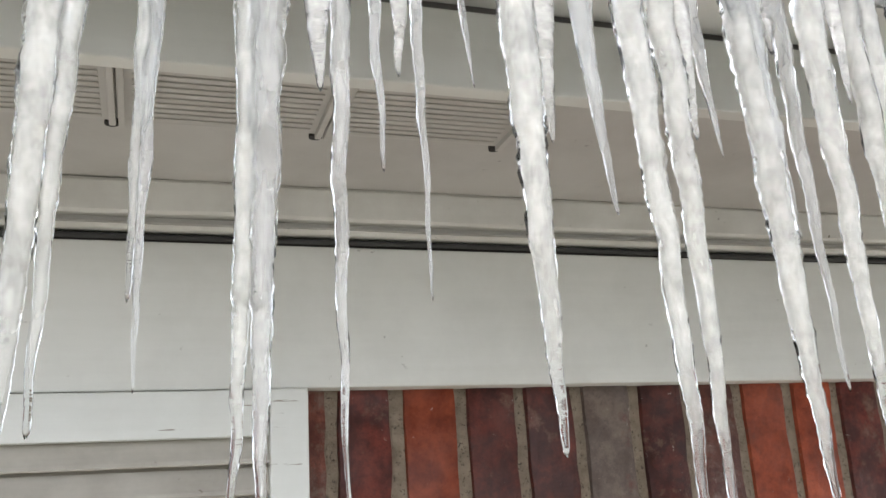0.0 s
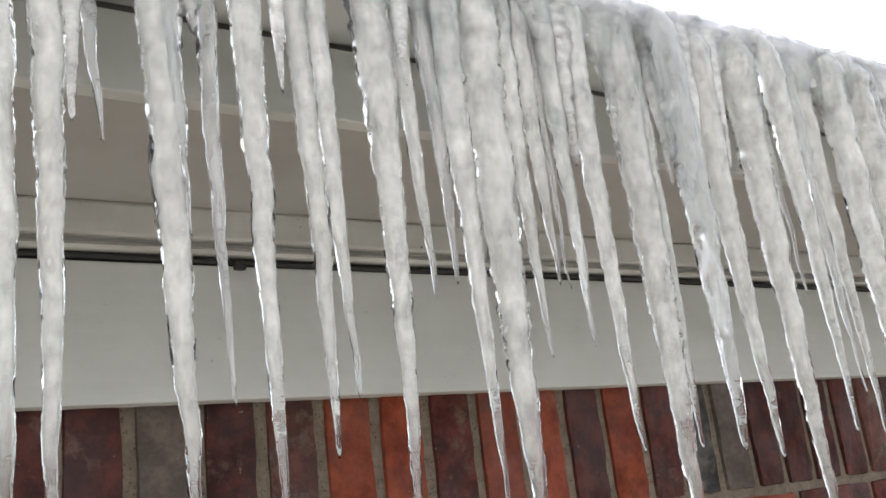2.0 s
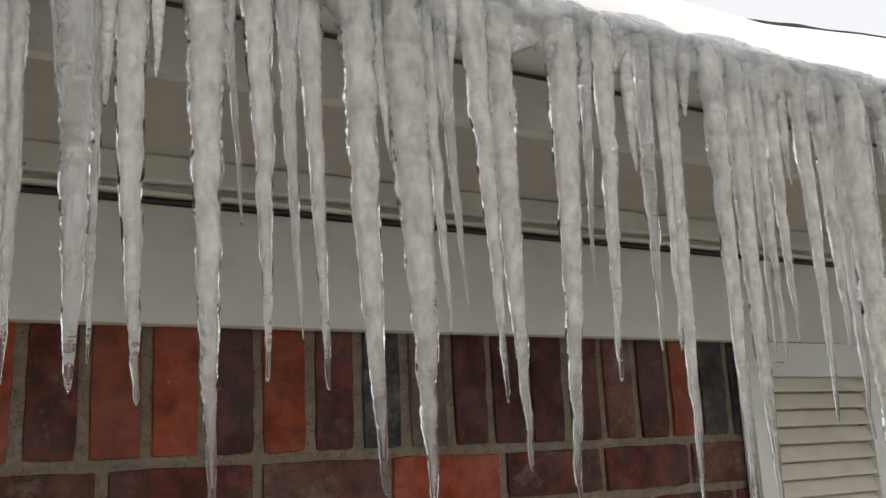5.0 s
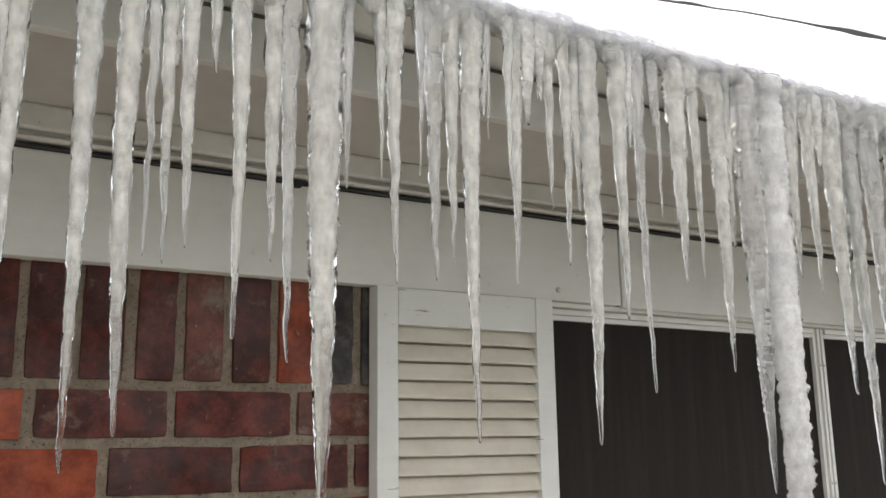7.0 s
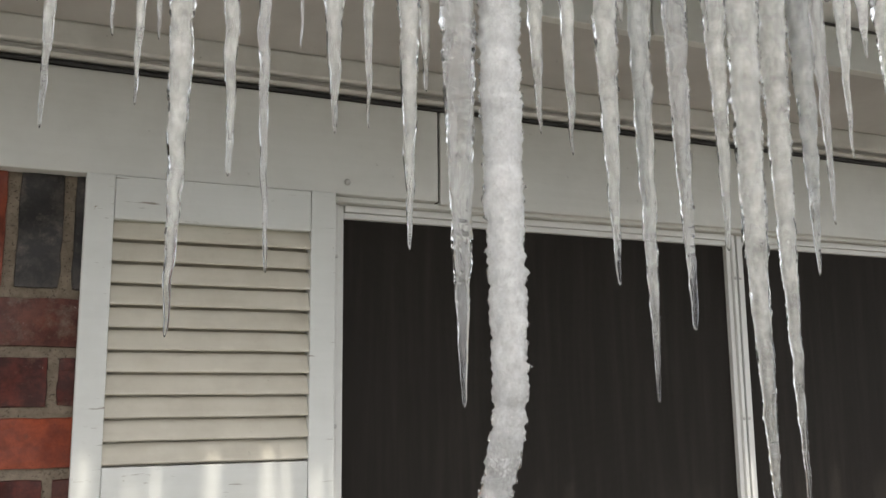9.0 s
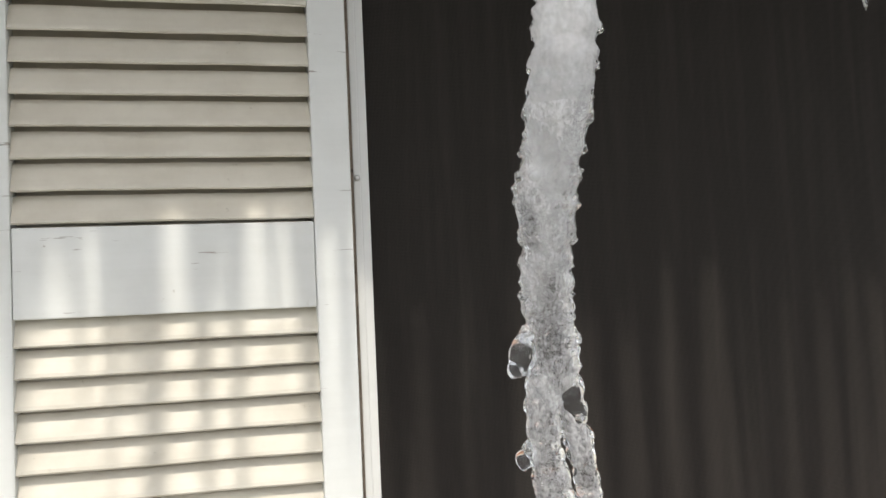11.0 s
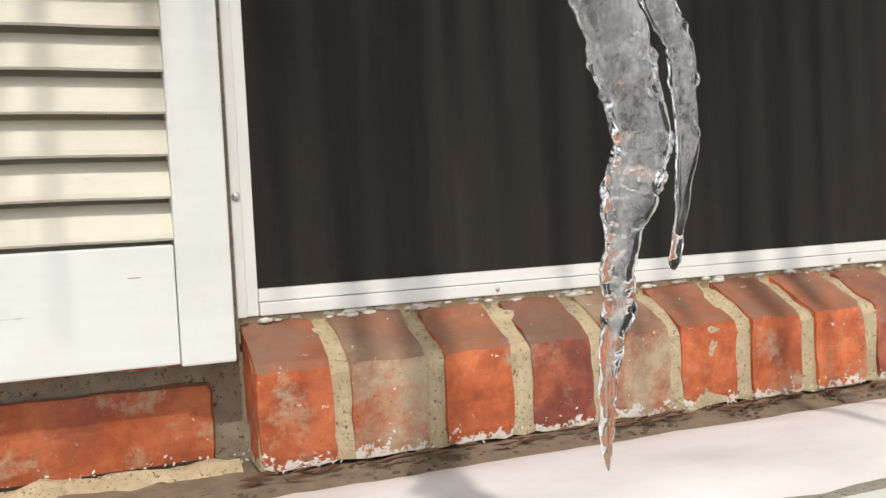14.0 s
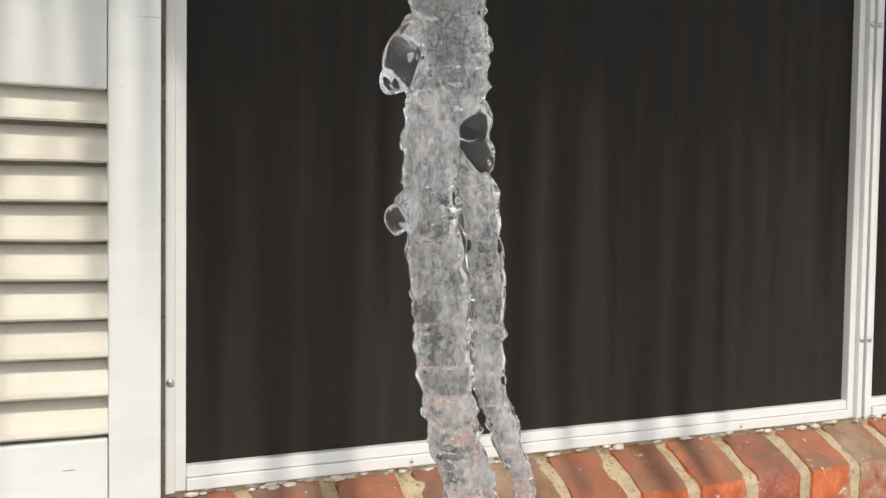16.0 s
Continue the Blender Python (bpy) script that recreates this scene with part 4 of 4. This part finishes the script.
tagged(part("ledge_snow", ledge_snow_mesh(), ledge_snow, smooth=True), "smooth melting strip of snow on the ledge", "snow", kind="stuff")
part("soil_strip", extrude_x([(0.004, 1.1035), (-0.096, 1.1035), (-0.092, 1.1060), (-0.03, 1.110), (0.004, 1.111)], WEST, EAST, 300, 0.003, 26), grime, ledge, "brown wet grime")
part("limewash_band", extrude_x([(0.003, 1.109), (-0.022, 1.109), (-0.017, 1.1130), (-0.006, 1.1170), (0.003, 1.1170)], -0.30, 0.386, 220, 0.006, 50), sill_mortar, ledge, "ragged pale limewash")
dirt = bmesh.new()
for i in range(2600):
    x = rr.uniform(0.1, 2.0)
    y = -0.046 - abs(rr.gauss(0, 0.013)) if x > 0.40 else rr.uniform(-0.085, -0.004)
    m = Matrix.Translation((x, y, 1.107)) @ Matrix.Rotation(rr.uniform(0, 3), 4, "Z") @ Matrix.Diagonal((1.6, 1, 0.6, 1))
    bmesh.ops.create_icosphere(dirt, subdivisions=1, radius=rr.uniform(0.0007, 0.0028), matrix=m)
tagged(part("soil_crumbs", dirt, soil), "dark wet soil and grit along the sill foot", "soil", kind="stuff")
litter = bmesh.new()
for i in range(190):
    x = rr.uniform(0.38, 1.6)
    y = -0.052 - abs(rr.gauss(0, 0.010))
    q = Matrix.Translation((x, y, 1.110 + rr.uniform(0, 0.004))) @ Matrix.Rotation(rr.uniform(-0.5, 0.5), 4, "Z") @ Matrix.Rotation(rr.uniform(-0.4, 0.4), 4, "X")
    ln, wd = rr.uniform(0.006, 0.030), rr.uniform(0.0015, 0.006)
    vs = [litter.verts.new(q @ Vector(c)) for c in ((-ln / 2, 0, 0), (0, -wd / 2, 0.002), (ln / 2, 0, 0.001), (0, wd / 2, 0.002), (0, 0, -0.0015))]
    for f in ((0, 1, 2, 3), (0, 4, 1), (1, 4, 2), (2, 4, 3), (3, 4, 0)):
        litter.faces.new([vs[j] for j in f])
tagged(part("leaf_litter", litter, leaf_litter), "brown scraps of dead leaves under the sill", "leaf litter", kind="stuff")
